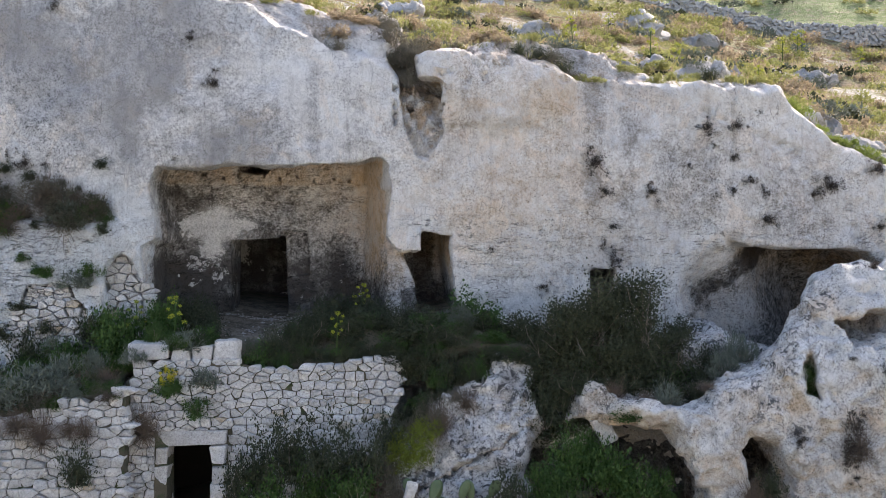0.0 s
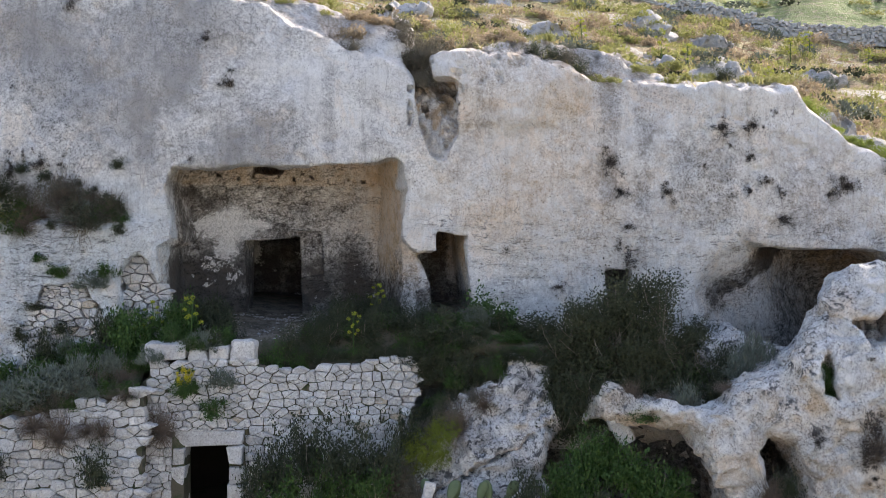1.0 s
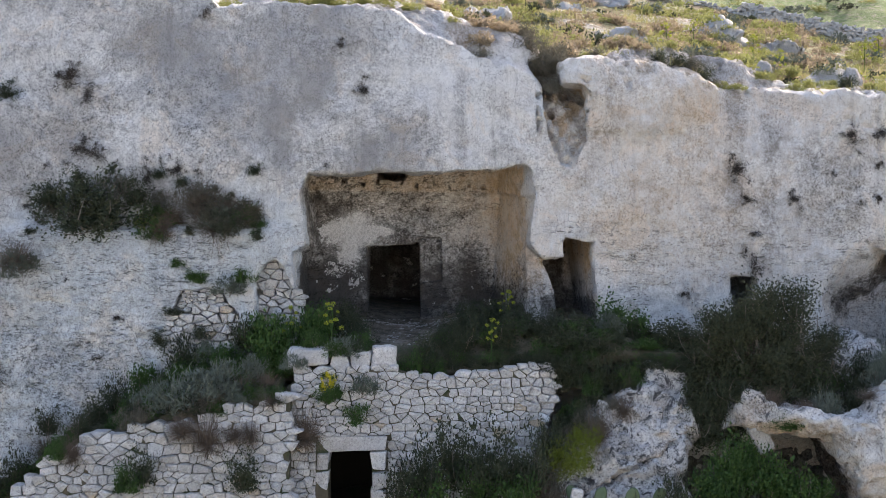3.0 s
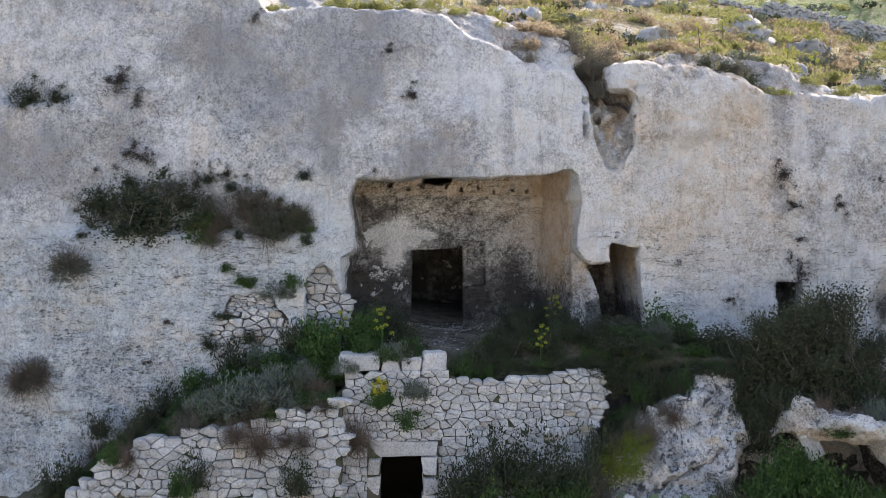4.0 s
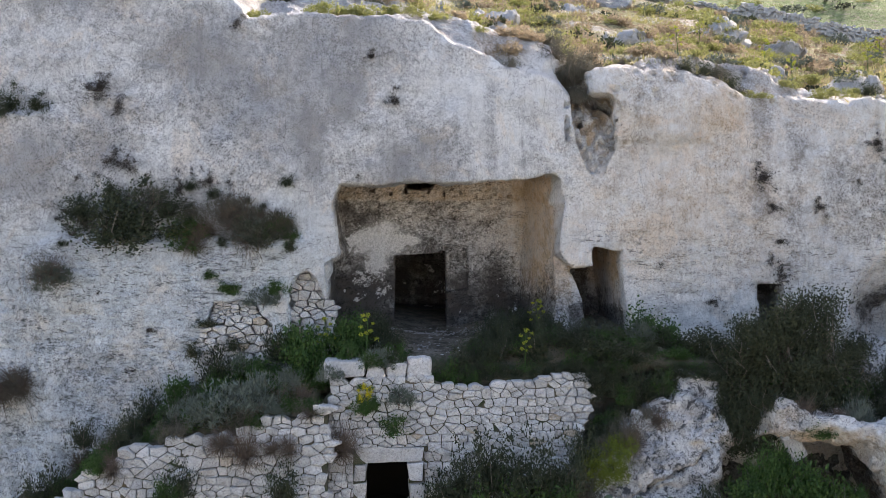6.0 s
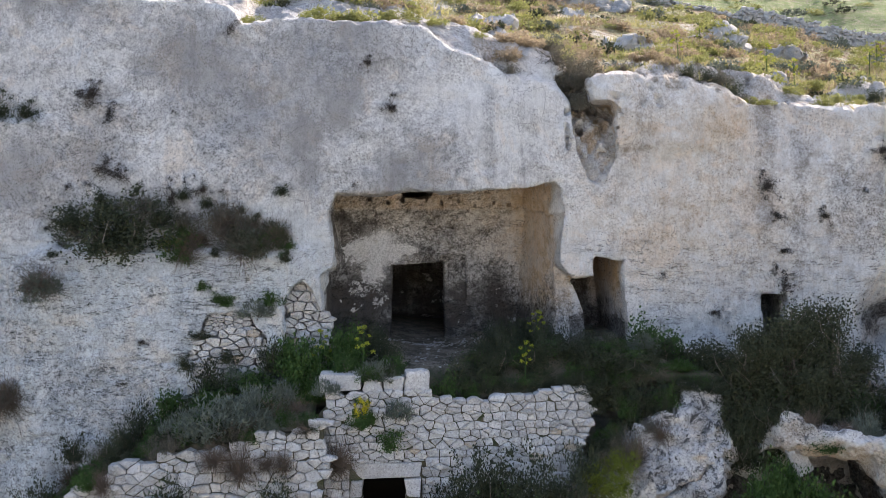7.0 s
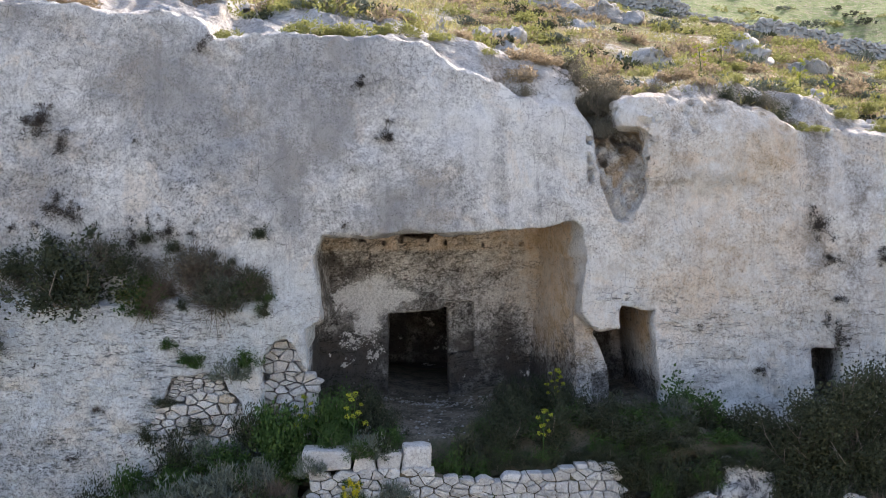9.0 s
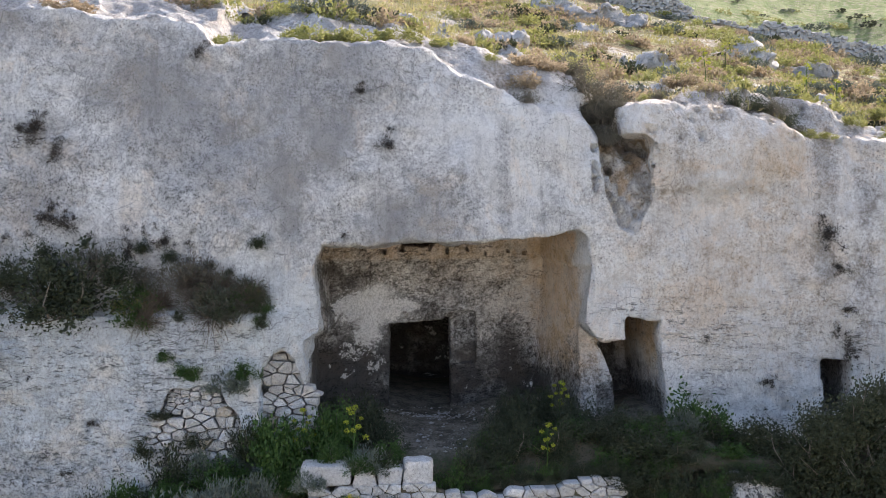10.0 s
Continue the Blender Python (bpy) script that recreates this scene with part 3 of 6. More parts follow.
    for sx, z0, z1, w, s in ((-2.78, 7.2, 9.3, 0.20, 0.58), (0.55, 7.8, 9.4, 0.25, 0.25), (3.35, 6.2, 9.2, 0.35, 0.5), (4.1, 5.2, 8.6, 0.3, 0.4), (-1.9, 7.4, 9.0, 0.3, 0.28), (-6.6, 7.0, 8.6, 0.5, 0.28), (5.4, 5.9, 7.6, 1.1, 0.5), (7.6, 5.6, 7.4, 1.2, 0.4)):
        streak += s * step(w, w * 0.25, np.abs(X - sx + 0.10 * n1)) * step(z0 - 0.3, z0 + 0.4, Z) * step(z1 + 0.4, z1 - 0.4, Z)
    streak += 0.85 * step(-0.9, 0.8, fbm(v, 0.45, 4, 57)) * step(-2.5, -4, X) * step(6.2, 7.2, Z) + 0.28 * step(0.1, 0.7, fbm(v, 0.9, 4, 58))
    streak += 0.30 * step(0.20, 0.06, np.abs(np.hypot(X + 9.15, (Z - 9.35) * 1.1) - 0.95 + 0.1 * n2)) * step(9.3, 9.8, Z) * step(-9.9, -9.2, X)
    streak += 0.28 * step(-7.0, -9.5, X) * step(-0.8, 0.5, n1)
    weathered = step(0.25, 0.7, depth) * step(8.0, 8.5, Z) * (0.75 + 0.3 * n2)
    streak = np.maximum(streak, weathered)
    mark(me, "streak", streak * (1 - inside))
    me.set_sharp_from_angle(angle=math.radians(36))
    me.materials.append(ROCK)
    return tagged(new("cliff", me), "pale weathered limestone cliff face with square-cut cave dwelling", "cliff", kind="structure")


cliff = build_cliff()


# ---------------------------------------------------------------- rocks in front of the cliff
def grid(o, size, h):
    return [(o[k] + h * np.arange(int(size[k] / h), dtype=np.float32)).reshape([-1 if j == k else 1 for j in range(3)]) for k in range(3)]


def rock_object(name, f, o, h, seed, amount, label, category, kind="", soot_shade=None, lichen=0.84):
    for a in (0, -1):
        f[a], f[:, a], f[:, :, a] = np.maximum(f[a], 0.01), np.maximum(f[:, a], 0.01), np.maximum(f[:, :, a], 0.01)
    v, q = surface_net(f, o, h)
    warp = np.stack([fbm(v, 1.6, 3, seed + 20 * k) for k in range(3)], axis=1)
    v = v + amount * warp * 1.2
    me = mesh_of(name, v, q)
    n = normals(me)
    ridge = 0.5 - np.abs(fbm(v, 2.6, 4, seed + 3)) - 1.2 * np.clip(fbm(v, 5.0, 3, seed + 4) - 0.3, 0, 1)
    v = v + n * (amount * 0.7 * ridge + 0.45 * amount * fbm(v, 6, 3, seed + 5))[:, None]
    me.vertices.foreach_set("co", v.astype(np.float32).ravel())
    me.update()
    n1 = fbm(v, 1.0, 4, seed + 8)
    mark(me, "soot_shade", soot_shade(v) if soot_shade else np.zeros(len(v)))
    mark(me, "white", np.zeros(len(v)))
    mark(me, "rows", np.zeros(len(v)))
    # warmer in patches and on faces that turn downward
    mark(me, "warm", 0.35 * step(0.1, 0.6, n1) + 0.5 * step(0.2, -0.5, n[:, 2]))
    mark(me, "lichen", lichen + 0.5 * n1 + 0.5 * n[:, 2])
    mark(me, "streak", lichen * (0.25 + 0.55 * step(-0.1, 0.6, fbm(v, 1.7, 3, seed + 9))))
    me.set_sharp_from_angle(angle=math.radians(34))
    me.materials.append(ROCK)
    return tagged(new(name, me), label, category, kind=kind)


def build_arch_rock():
    o, h = (1.6, 19.7, -0.8), 0.055
    x, y, z = grid(o, (9.2, 4.2, 6.8), h)
    body = poly([(2.35, 2.1), (2.45, 2.42), (2.85, 2.66), (3.3, 2.56), (3.83, 2.42), (4.7, 2.36), (5.13, 2.62), (5.46, 2.83), (5.95, 3.0), (6.65, 4.05), (7.0, 4.72), (7.45, 4.98), (8.6, 5.03), (11.6, 5.7), (11.6, -1.5), (4.97, -1.5), (4.92, 0.65), (4.54, 1.54), (4.16, 1.92), (3.29, 2.04), (2.7, 2.1)], x - 0.36 * np.clip(y - 20.7, 0, 3) * step(2.4, 3.4, z), z)
    front = 20.45 + 0.55 * np.clip(z - 3.0, 0, 9) + 0.9 * np.clip(4.2 - x, 0, 2) * 0.62 + 0.15 * np.clip(1.6 - z, 0, 2)
    f = smax(smax(body, front - y, 0.30), y - 23.2, 0.2)
    f = smax(f, -smax(poly([(5.56, 1.5), (5.76, 1.72), (6.0, 1.6), (6.3, 1.44), (6.5, 1.0), (6.42, 0.2), (6.3, -1.0), (5.5, -1.0)], x, z), y - 22.9, 0.1), 0.12)
    f = smax(f, -smax(poly([(7.50, 4.12), (8.7, 4.14), (8.7, 3.62), (7.55, 3.46)], x, z), y - 22.3, 0.1), 0.05)
    f = smax(f, -smax(poly([(6.68, 3.1), (6.87, 3.33), (7.08, 3.04), (7.12, 2.6), (6.9, 2.55)], x, z), y - 20.9, 0.1), 0.08)
    f = f + np.zeros(np.broadcast(x, y, z).shape, dtype=np.float32)
    # backs of the low holes painted dark to stand for deep shade
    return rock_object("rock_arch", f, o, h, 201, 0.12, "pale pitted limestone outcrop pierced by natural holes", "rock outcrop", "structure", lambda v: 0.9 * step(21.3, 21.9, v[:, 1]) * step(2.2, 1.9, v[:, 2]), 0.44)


def build_back_rock():
    """Rock under the gully, behind the arch."""
    o, h = (0.5, 21.2, -0.8), 0.08
    x, y, z = grid(o, (9.0, 4.0, 5.4), h)
    f = smax(poly([(0.9, 2.7), (2.6, 2.95), (4.4, 2.75), (5.1, 3.45), (5.9, 3.65), (6.6, 3.2), (8.8, 2.6), (8.8, -1.5), (0.9, -1.5)], x, z), 22.15 - y + 0.35 * (z - 2) + 2.4 * step(2.25, 1.9, z), 0.4)
    f = f + np.zeros(np.broadcast(x, y, z).shape, dtype=np.float32)
    # rock under the arch coloured dark as the shade of a deep cave
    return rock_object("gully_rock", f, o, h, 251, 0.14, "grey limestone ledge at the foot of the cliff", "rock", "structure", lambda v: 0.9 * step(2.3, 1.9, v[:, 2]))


def build_boulder():
    o, h = (-1.9, 20.0, -0.6), 0.05
    x, y, z = grid(o, (4.6, 3.4, 4.4), h)
    f = poly([(-1.25, 1.2), (-0.8, 1.85), (-0.25, 2.36), (0.41, 2.75), (1.07, 3.2), (1.5, 3.04), (1.62, 2.54), (1.9, 2.04), (1.62, 1.44), (1.4, 0.4), (1.4, -1.5), (-1.3, -1.5)], x, z)
    front = 20.75 + 0.42 * np.clip(z - 0.6, 0, 4) + 0.35 * np.clip(-0.2 - x, 0, 3)
    f = smax(smax(f, front - y, 0.35), y - 22.7, 0.3)
    f = smax(f, -smax(np.abs(z - 1.35 - 0.45 * (x - 0.6)) - 0.05, y - 21.5, 0.05), 0.10)
    f = f + np.zeros(np.broadcast(x, y, z).shape, dtype=np.float32)
    return rock_object("boulder", f, o, h, 301, 0.15, "big grey weathered boulder with moss and lichen", "boulder", lichen=1.0)


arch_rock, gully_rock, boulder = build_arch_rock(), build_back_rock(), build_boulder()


# ---------------------------------------------------------------- ground
def sheet(name, xs, ys, height, mat, without=None):
    X, Y = np.meshgrid(xs, ys, indexing="ij")
    v = np.stack([X.ravel(), Y.ravel(), height(X, Y).ravel()], axis=1)
    i = np.arange(len(xs) * len(ys)).reshape(len(xs), len(ys))
    q = np.stack([i[:-1, :-1], i[1:, :-1], i[1:, 1:], i[:-1, 1:]], axis=-1).reshape(-1, 4)
    if without:
        q = q[~without(v[q].mean(axis=1))]
    me = mesh_of(name, v, q)
    me.materials.append(mat)
    return new(name, me), v


def noise2(X, Y, scale, octaves, seed):
    return fbm(np.stack([X.ravel(), Y.ravel(), np.zeros(X.size)], axis=1), scale, octaves, seed).reshape(X.shape)


def lower_ground(X, Y):
    """The slope below the cliff, the valley floor and an unseen far slope added to bounce sunlight."""
    z = np.where(Y > 20.8, 0.05 * (Y - 20.8), 0.45 * (Y - 20.8))
    z = np.maximum(z, -12.0 + T * Y)
    across = np.clip(-38 - Y, 0, None)
    z = z + 0.62 * across - 0.62 * np.clip(across - 150, 0, None) + 0.015 * across * np.sin(X * 0.03)
    return z - 0.1 + 0.25 * noise2(X, Y, 0.3, 4, 3) + 0.08 * noise2(X, Y, 2.0, 3, 4)


def spread(a, b, fine_a, fine_b, step_fine, growth=1.25):
    out = list(np.arange(fine_a, fine_b, step_fine))
    s, p = step_fine, fine_b
    while p < b:
        out.append(p)
        s *= growth
        p += s
    s, p = step_fine, fine_a
    while p > a:
        s *= growth
        p -= s
        out.insert(0, p)
    return np.array(out)


ground, gv = sheet("ground", spread(-900, 900, -16, 12, 0.25), spread(-900, 30, 14, 26, 0.25), lower_ground, SOIL)
# ground out of view made pale to throw light into the recess
mark(ground.data, "open", step(15, 9, gv[:, 1]))
tagged(ground, "scrubby ground falling away from the cliff into a valley, with an added unseen slope beyond", "ground", kind="structure")


def terrace_height(X, Y):
    u = np.interp(X, [-15, -12.9, -11.6, -10.4, -9.3, -8.8, -7.5, -6.0, -1.0, 0.4, 1.5, 3.0, 5.0, 9.5], [0.4, 0.75, 1.35, 2.15, 2.75, 3.05, 3.4, 3.66, 3.72, 3.8, 3.55, 3.0, 2.5, 2.4])
    z = u + np.clip(Y - 22.7, -9, 0) * np.interp(X, [-15, -10, -6.3, -6, -1, 0.6, 2], [0.55, 0.35, 0.45, 0.75, 0.95, 0.6, 0.3])
    z = z + 0.11 * np.clip(Y - 23.2, 0, 6)
    return z - 0.12 * np.exp(-((X + 3.9) / 0.75) ** 4) * step(22.9, 23.3, Y) + (0.12 * noise2(X, Y, 0.9, 3, 7) + 0.04 * noise2(X, Y, 4, 3, 8)) * (1 - 0.7 * (Y > 23.6))


def build_terrace():
    xs = np.arange(-15.4, 9.4, 0.12)
    front = np.interp(xs, [-15.4, -11, -6.45, -6.35, -0.9, 0.5, 2.4, 9.4], [20.7, 20.85, 20.95, 21.75, 22.1, 22.2, 22.3, 22.5])
    t = np.linspace(0, 1, 60)
    X = np.repeat(xs[:, None], len(t), axis=1)
    Y = front[:, None] + (28.8 - front[:, None]) * t[None, :]
    Z = terrace_height(X, Y)
    v = np.stack([X.ravel(), Y.ravel(), Z.ravel()], axis=1)
    i = np.arange(X.size).reshape(X.shape)
    q = np.stack([i[:-1, :-1], i[1:, :-1], i[1:, 1:], i[:-1, 1:]], axis=-1).reshape(-1, 4)
    me = mesh_of("terrace", v, q)
    worn = step(1.15, 0.5, np.abs(v[:, 0] + 4.0 + 0.25 * np.sin(3 * v[:, 1]))) * step(22.4, 22.9, v[:, 1])
    mark(me, "worn", 0.85 * np.maximum(worn, step(23.9, 24.6, v[:, 1])) * step(29.0, 27.0, v[:, 1]))
    me.materials.append(SOIL)
    ob = tagged(new("terrace_ground", me), "earth terrace at the foot of the cliff", "ground", kind="structure")
    m = ob.modifiers.new("thick", "SOLIDIFY")
    m.thickness, m.offset = 0.22, -1
    return ob


terrace = build_terrace()


def wall_line(x):
    """Where the far field wall runs."""
    return np.interp(x, [4.0, 7.3, 10.15, 13.0, 15.2, 17.5, 21.6, 26, 44], [63.5, 61.3, 60.2, 60.0, 58.9, 58.0, 57.0, 56.7, 57.2])


def hill_sheet_height(X, Y):
    z = hill(X, Y)
    z = np.where((X > -15.6) & (X < 11.2) & (Y < 29.4), z - 0.35, z + 0.02)
    z += (0.30 * noise2(X, Y, 0.25, 4, 13) + 0.07 * noise2(X, Y, 1.5, 3, 14)) * step(28.5, 33, Y)
    return np.where((Y < 24.3) & ((X < -15.7) | (X > 11.3)), -2.0, z)


hillside, hv = sheet("hillside", spread(-500, 500, -18, 40, 0.35), np.concatenate([[24.25], spread(24.4, 600, 24.5, 62, 0.35)]), hill_sheet_height, HILL, lambda c: (c[:, 0] > -15.3) & (c[:, 0] < 11.0) & (c[:, 1] < 28.6))
hn = fbm(hv, 0.35, 4, 23)
mark(hillside.data, "bare", 0.95 * step(0.22, 0.40, hn) * step(70, 40, hv[:, 1]) + step(26, 24.5, hv[:, 1]))
mark(hillside.data, "field", step(-0.4, 0.8, hv[:, 1] - wall_line(hv[:, 0])))
tagged(hillside, "sunlit scrubby hillside rising behind the cliff", "hillside", kind="structure")


def build_outcrop(x, y, rx, ry, rz, seed):
    """A low weathered ledge of rock that breaks through the hillside."""
    bm = bmesh.new()
    bmesh.ops.create_icosphere(bm, subdivisions=5, radius=1.0)
    v = np.array([tuple(p.co) for p in bm.verts])
    q = np.array([[p.index for p in f.verts] for f in bm.faces])
    bm.free()
    v = np.sign(v) * np.abs(v) ** np.array([0.85, 0.85, 0.7])
    v = v * np.array([rx, ry, rz])
    v = v * (1 + 0.30 * fbm(v + seed, 1.1, 4, seed))[:, None]
    v[:, 2] += 0.10 * fbm(v + seed, 3.5, 4, seed + 1) + 0.12 * np.floor(2.5 * fbm(v * np.array([1, 1, 0.2]), 1.5, 2, seed + 2)) * (v[:, 2] > 0)
    me = mesh_of("rock_outcrop", v, q)
    me.materials.append(LEDGE)
    ob = new("rock_outcrop", me)
    ob.location = (x, y, float(hill(np.array(x), np.array(y))) - 0.15 * rz)
    ob.rotation_euler = (0.1, -0.12, 0.2 * math.sin(seed))
    return tagged(ob, "low grey limestone ledge breaking through the hillside", "rock", "rock ledges on the hillside")


for k, (x, y, rx, ry, rz) in enumerate(((2.2, 56.0, 1.3, 1.6, 0.45), (3.9, 55.4, 1.9, 1.7, 0.5), (5.6, 55.3, 1.3, 1.4, 0.42), (-1.1, 43.7, 0.9, 1.3, 0.35), (4.2, 43.7, 1.2, 1.5, 0.42), (8.9, 49.0, 2.1, 1.4, 0.75), (2.9, 50.6, 0.6, 0.7, 0.35), (-2.2, 34.0, 1.0, 1.2, 0.5), (12.5, 50.0, 1.2, 1.0, 0.35), (1.9, 33.5, 0.9, 0.9, 0.35),
                                        (6.3, 34.5, 1.2, 1.0, 0.45), (9.2, 33.0, 1.0, 1.2, 0.4), (7.3, 28.6, 0.9, 0.8, 0.5), (9.4, 27.4, 0.9, 0.7, 0.45), (-4.8, 29.5, 1.3, 1.0, 0.45), (-7.8, 28.5, 1.4, 1.2, 0.4), (14.0, 42.0, 1.5, 1.2, 0.4), (9.6, 25.9, 0.8, 0.6, 0.4), (10.8, 25.6, 0.9, 0.6, 0.45), (8.6, 26.8, 0.9, 0.7, 0.4), (6.2, 26.6, 0.8, 0.6, 0.45))):
    build_outcrop(x, y, rx, ry, rz, 400 + 3 * k)
# ---------------------------------------------------------------- dry-stone walls
def clip_cell(pts, nx, nz, c):
    """The part of a convex polygon where nx * x + nz * z <= c."""
    out = []
    for a, b in zip(pts, pts[1:] + pts[:1]):
        da, db = nx * a[0] + nz * a[1] - c, nx * b[0] + nz * b[1] - c
        if da <= 0:
            out.append(a)
        if (da < 0 < db) or (db < 0 < da):
            t = da / (da - db)
            out.append((a[0] + (b[0] - a[0]) * t, a[1] + (b[1] - a[1]) * t))
    return out


def stone_cells(r, x0, x1, z0, z1, course, wide):
    """Cells of rough courses: seeds in uneven rows, each cell bounded half-way to its neighbours."""
    seeds = []
    z = z0 - course
    while z < z1 + course:
        h = course * r.uniform(0.8, 1.25)
        x = x0 - wide + r.uniform(0, wide)
        while x < x1 + wide:
            w = wide * r.uniform(0.5, 1.5)
            u = r.random()
            if u > 0.07:
                seeds.append((x + r.uniform(-0.10, 0.10) * w, z + h * r.uniform(-0.12, 0.12)))
            if u > 0.70:
                seeds.append((x + 0.5 * w, z + r.choice((-0.5, 0.5, 0.3)) * h))
            x += w
        z += h
    sq = 1.7
    for i, (sx, sz) in enumerate(seeds):
        if not (x0 - 0.1 < sx < x1 + 0.1 and z0 - 0.1 < sz < z1 + 0.1):
            continue
        cell = [(sx - 0.5, sz - 0.4), (sx + 0.5, sz - 0.4), (sx + 0.5, sz + 0.4), (sx - 0.5, sz + 0.4)]
        for j, (tx, tz) in enumerate(seeds):
            if i == j or abs(tx - sx) > 1.0 or abs(tz - sz) > 0.8:
                continue
            nx, nz = tx - sx, (tz - sz) * sq * sq
            cell = clip_cell(cell, nx, nz, nx * (sx + tx) / 2 + nz * (sz + tz) / 2)
            if len(cell) < 3:
                break
        if len(cell) > 2:
            yield cell


def lay_cell(parent, r, cell, face, depth=0.30, gap=0.0045):
    """One stone: a cell with its corners cut, drawn back from the joints, with a worn front edge."""
    n = len(cell)
    cx, cz = sum(p[0] for p in cell) / n, sum(p[1] for p in cell) / n
    size = max(max(abs(p[0] - cx), abs(p[1] - cz)) for p in cell)
    if size < 0.035:
        return
    ring = []
    for a, b in zip(cell, cell[1:] + cell[:1]):
        long = math.hypot(b[0] - a[0], b[1] - a[1])
        if long < 0.015:
            continue
        cut = min(0.42, r.uniform(0.003, 0.014) / long)
        for t in (cut, 0.5, 1 - cut) if long > 0.11 else (cut, 1 - cut):
            w = r.uniform(-0.006, 0.008) if t == 0.5 else r.uniform(-0.003, 0.003)
            ring.append((a[0] + (b[0] - a[0]) * t + w * (cx - a[0]) / size, a[1] + (b[1] - a[1]) * t + w * (cz - a[1]) / size))
    if len(ring) < 4:
        return
    low = min(math.hypot(p[0] - cx, p[1] - cz) for p in ring)
    s0 = max(0.5, 1 - gap / max(low, 0.03))
    ring = [(cx + (p[0] - cx) * s0, cz + (p[1] - cz) * s0) for p in ring]
    proud, tx, tz = r.uniform(-0.045, 0.035), r.uniform(-0.22, 0.22), r.uniform(-0.28, 0.22)
    edge = min(0.015, 0.20 * low)
    bm = bmesh.new()
    y = face(cx, cz)
    rows = []
    for inset, dy in ((0.0, depth), (0.0, edge * 1.1), (edge, 0.0)):
        back = dy == depth
        rows.append([bm.verts.new(((p[0] - cx) * (k := 1 - inset * (1 if back else r.uniform(0.4, 1.7)) / max(low, 0.03)), dy - proud + (0 if back else tx * (p[0] - cx) + tz * (p[1] - cz) + r.uniform(-0.010, 0.010)), (p[1] - cz) * k)) for p in ring])
    for a, b in zip(rows[:-1], rows[1:]):
        for i in range(len(ring)):
            j = (i + 1) % len(ring)
            bm.faces.new((a[i], a[j], b[j], b[i]))
    mid = bm.verts.new((r.uniform(-0.3, 0.3) * low, -proud - r.uniform(-0.004, 0.022), r.uniform(-0.2, 0.3) * low))
    for i in range(len(ring)):
        bm.faces.new((rows[-1][i], rows[-1][(i + 1) % len(ring)], mid))
    ob = part("stone", bm, STONE, parent)
    ob.location = (cx, y, cz)
    return ob


def fill_wall(parent, r, x0, x1, z0, z1, face, trim, course=0.155, wide=0.225, gap=0.0045):
    """trim(cx, cz, cell) gives the cell that is laid, cut to the wall's outline, or nothing."""
    for cell in stone_cells(r, x0, x1, z0, z1, course, wide):
        n = len(cell)
        cell = trim(sum(p[0] for p in cell) / n, sum(p[1] for p in cell) / n, cell)
        if cell and len(cell) > 2:
            lay_cell(parent, r, cell, face, gap=gap)


def wall_core(name, xs, z0, top, face, parent, hole=None):
    """Earth and small stones behind the face of a wall."""
    bm = bmesh.new()
    for a, b in zip(xs[:-1], xs[1:]):
        low = z0
        if hole and a >= hole[0] - 0.01 and b <= hole[1] + 0.01:
            low = hole[2]
        c = [(a, low), (b, low), (b, top(b) - 0.10), (a, top(a) - 0.10)]
        f = [bm.verts.new((x, face(x, z) + 0.065, z)) for x, z in c]
        k = [bm.verts.new((x, face(x, 2) + 0.55, z)) for x, z in c]
        bm.faces.new(f)
        bm.faces.new(k[::-1])
        for i in range(4):
            j = (i + 1) % 4
            bm.faces.new((f[j], f[i], k[i], k[j]))
    return part("core", bm, SOIL, parent)


def empty(name, at, label, category, group="", kind=""):
    ob = new(name)
    ob.location = at
    return tagged(ob, label, category, group, kind)


def shaped_block(name, parent, x0, x1, z0, z1, y0, y1, mat, seed, label="", bevel=0.03, rough=0.012):
    """A hewn block with worn edges."""
    r = random.Random(seed)
    bm = bmesh.new()
    bmesh.ops.create_cube(bm, size=1.0)
    for v in bm.verts:
        v.co = Vector(((x0 + x1) / 2 + v.co.x * (x1 - x0), (y0 + y1) / 2 + v.co.y * (y1 - y0), (z0 + z1) / 2 + v.co.z * (z1 - z0))) + Vector([r.uniform(-0.035, 0.035) for _ in range(3)])
    bmesh.ops.bevel(bm, geom=bm.edges[:], offset=bevel, segments=2, affect="EDGES", profile=0.6)
    bmesh.ops.triangulate(bm, faces=[f for f in bm.faces if len(f.verts) > 4])
    bmesh.ops.subdivide_edges(bm, edges=[e for e in bm.edges if e.calc_length() > 0.15], cuts=3, use_grid_fill=True)
    for v in bm.verts:
        v.co += noise.noise_vector(v.co * 5 + Vector((seed, 0, 0))) * rough + noise.noise_vector(v.co * 17) * rough * 0.5
    return part(name, bm, mat, parent, label)


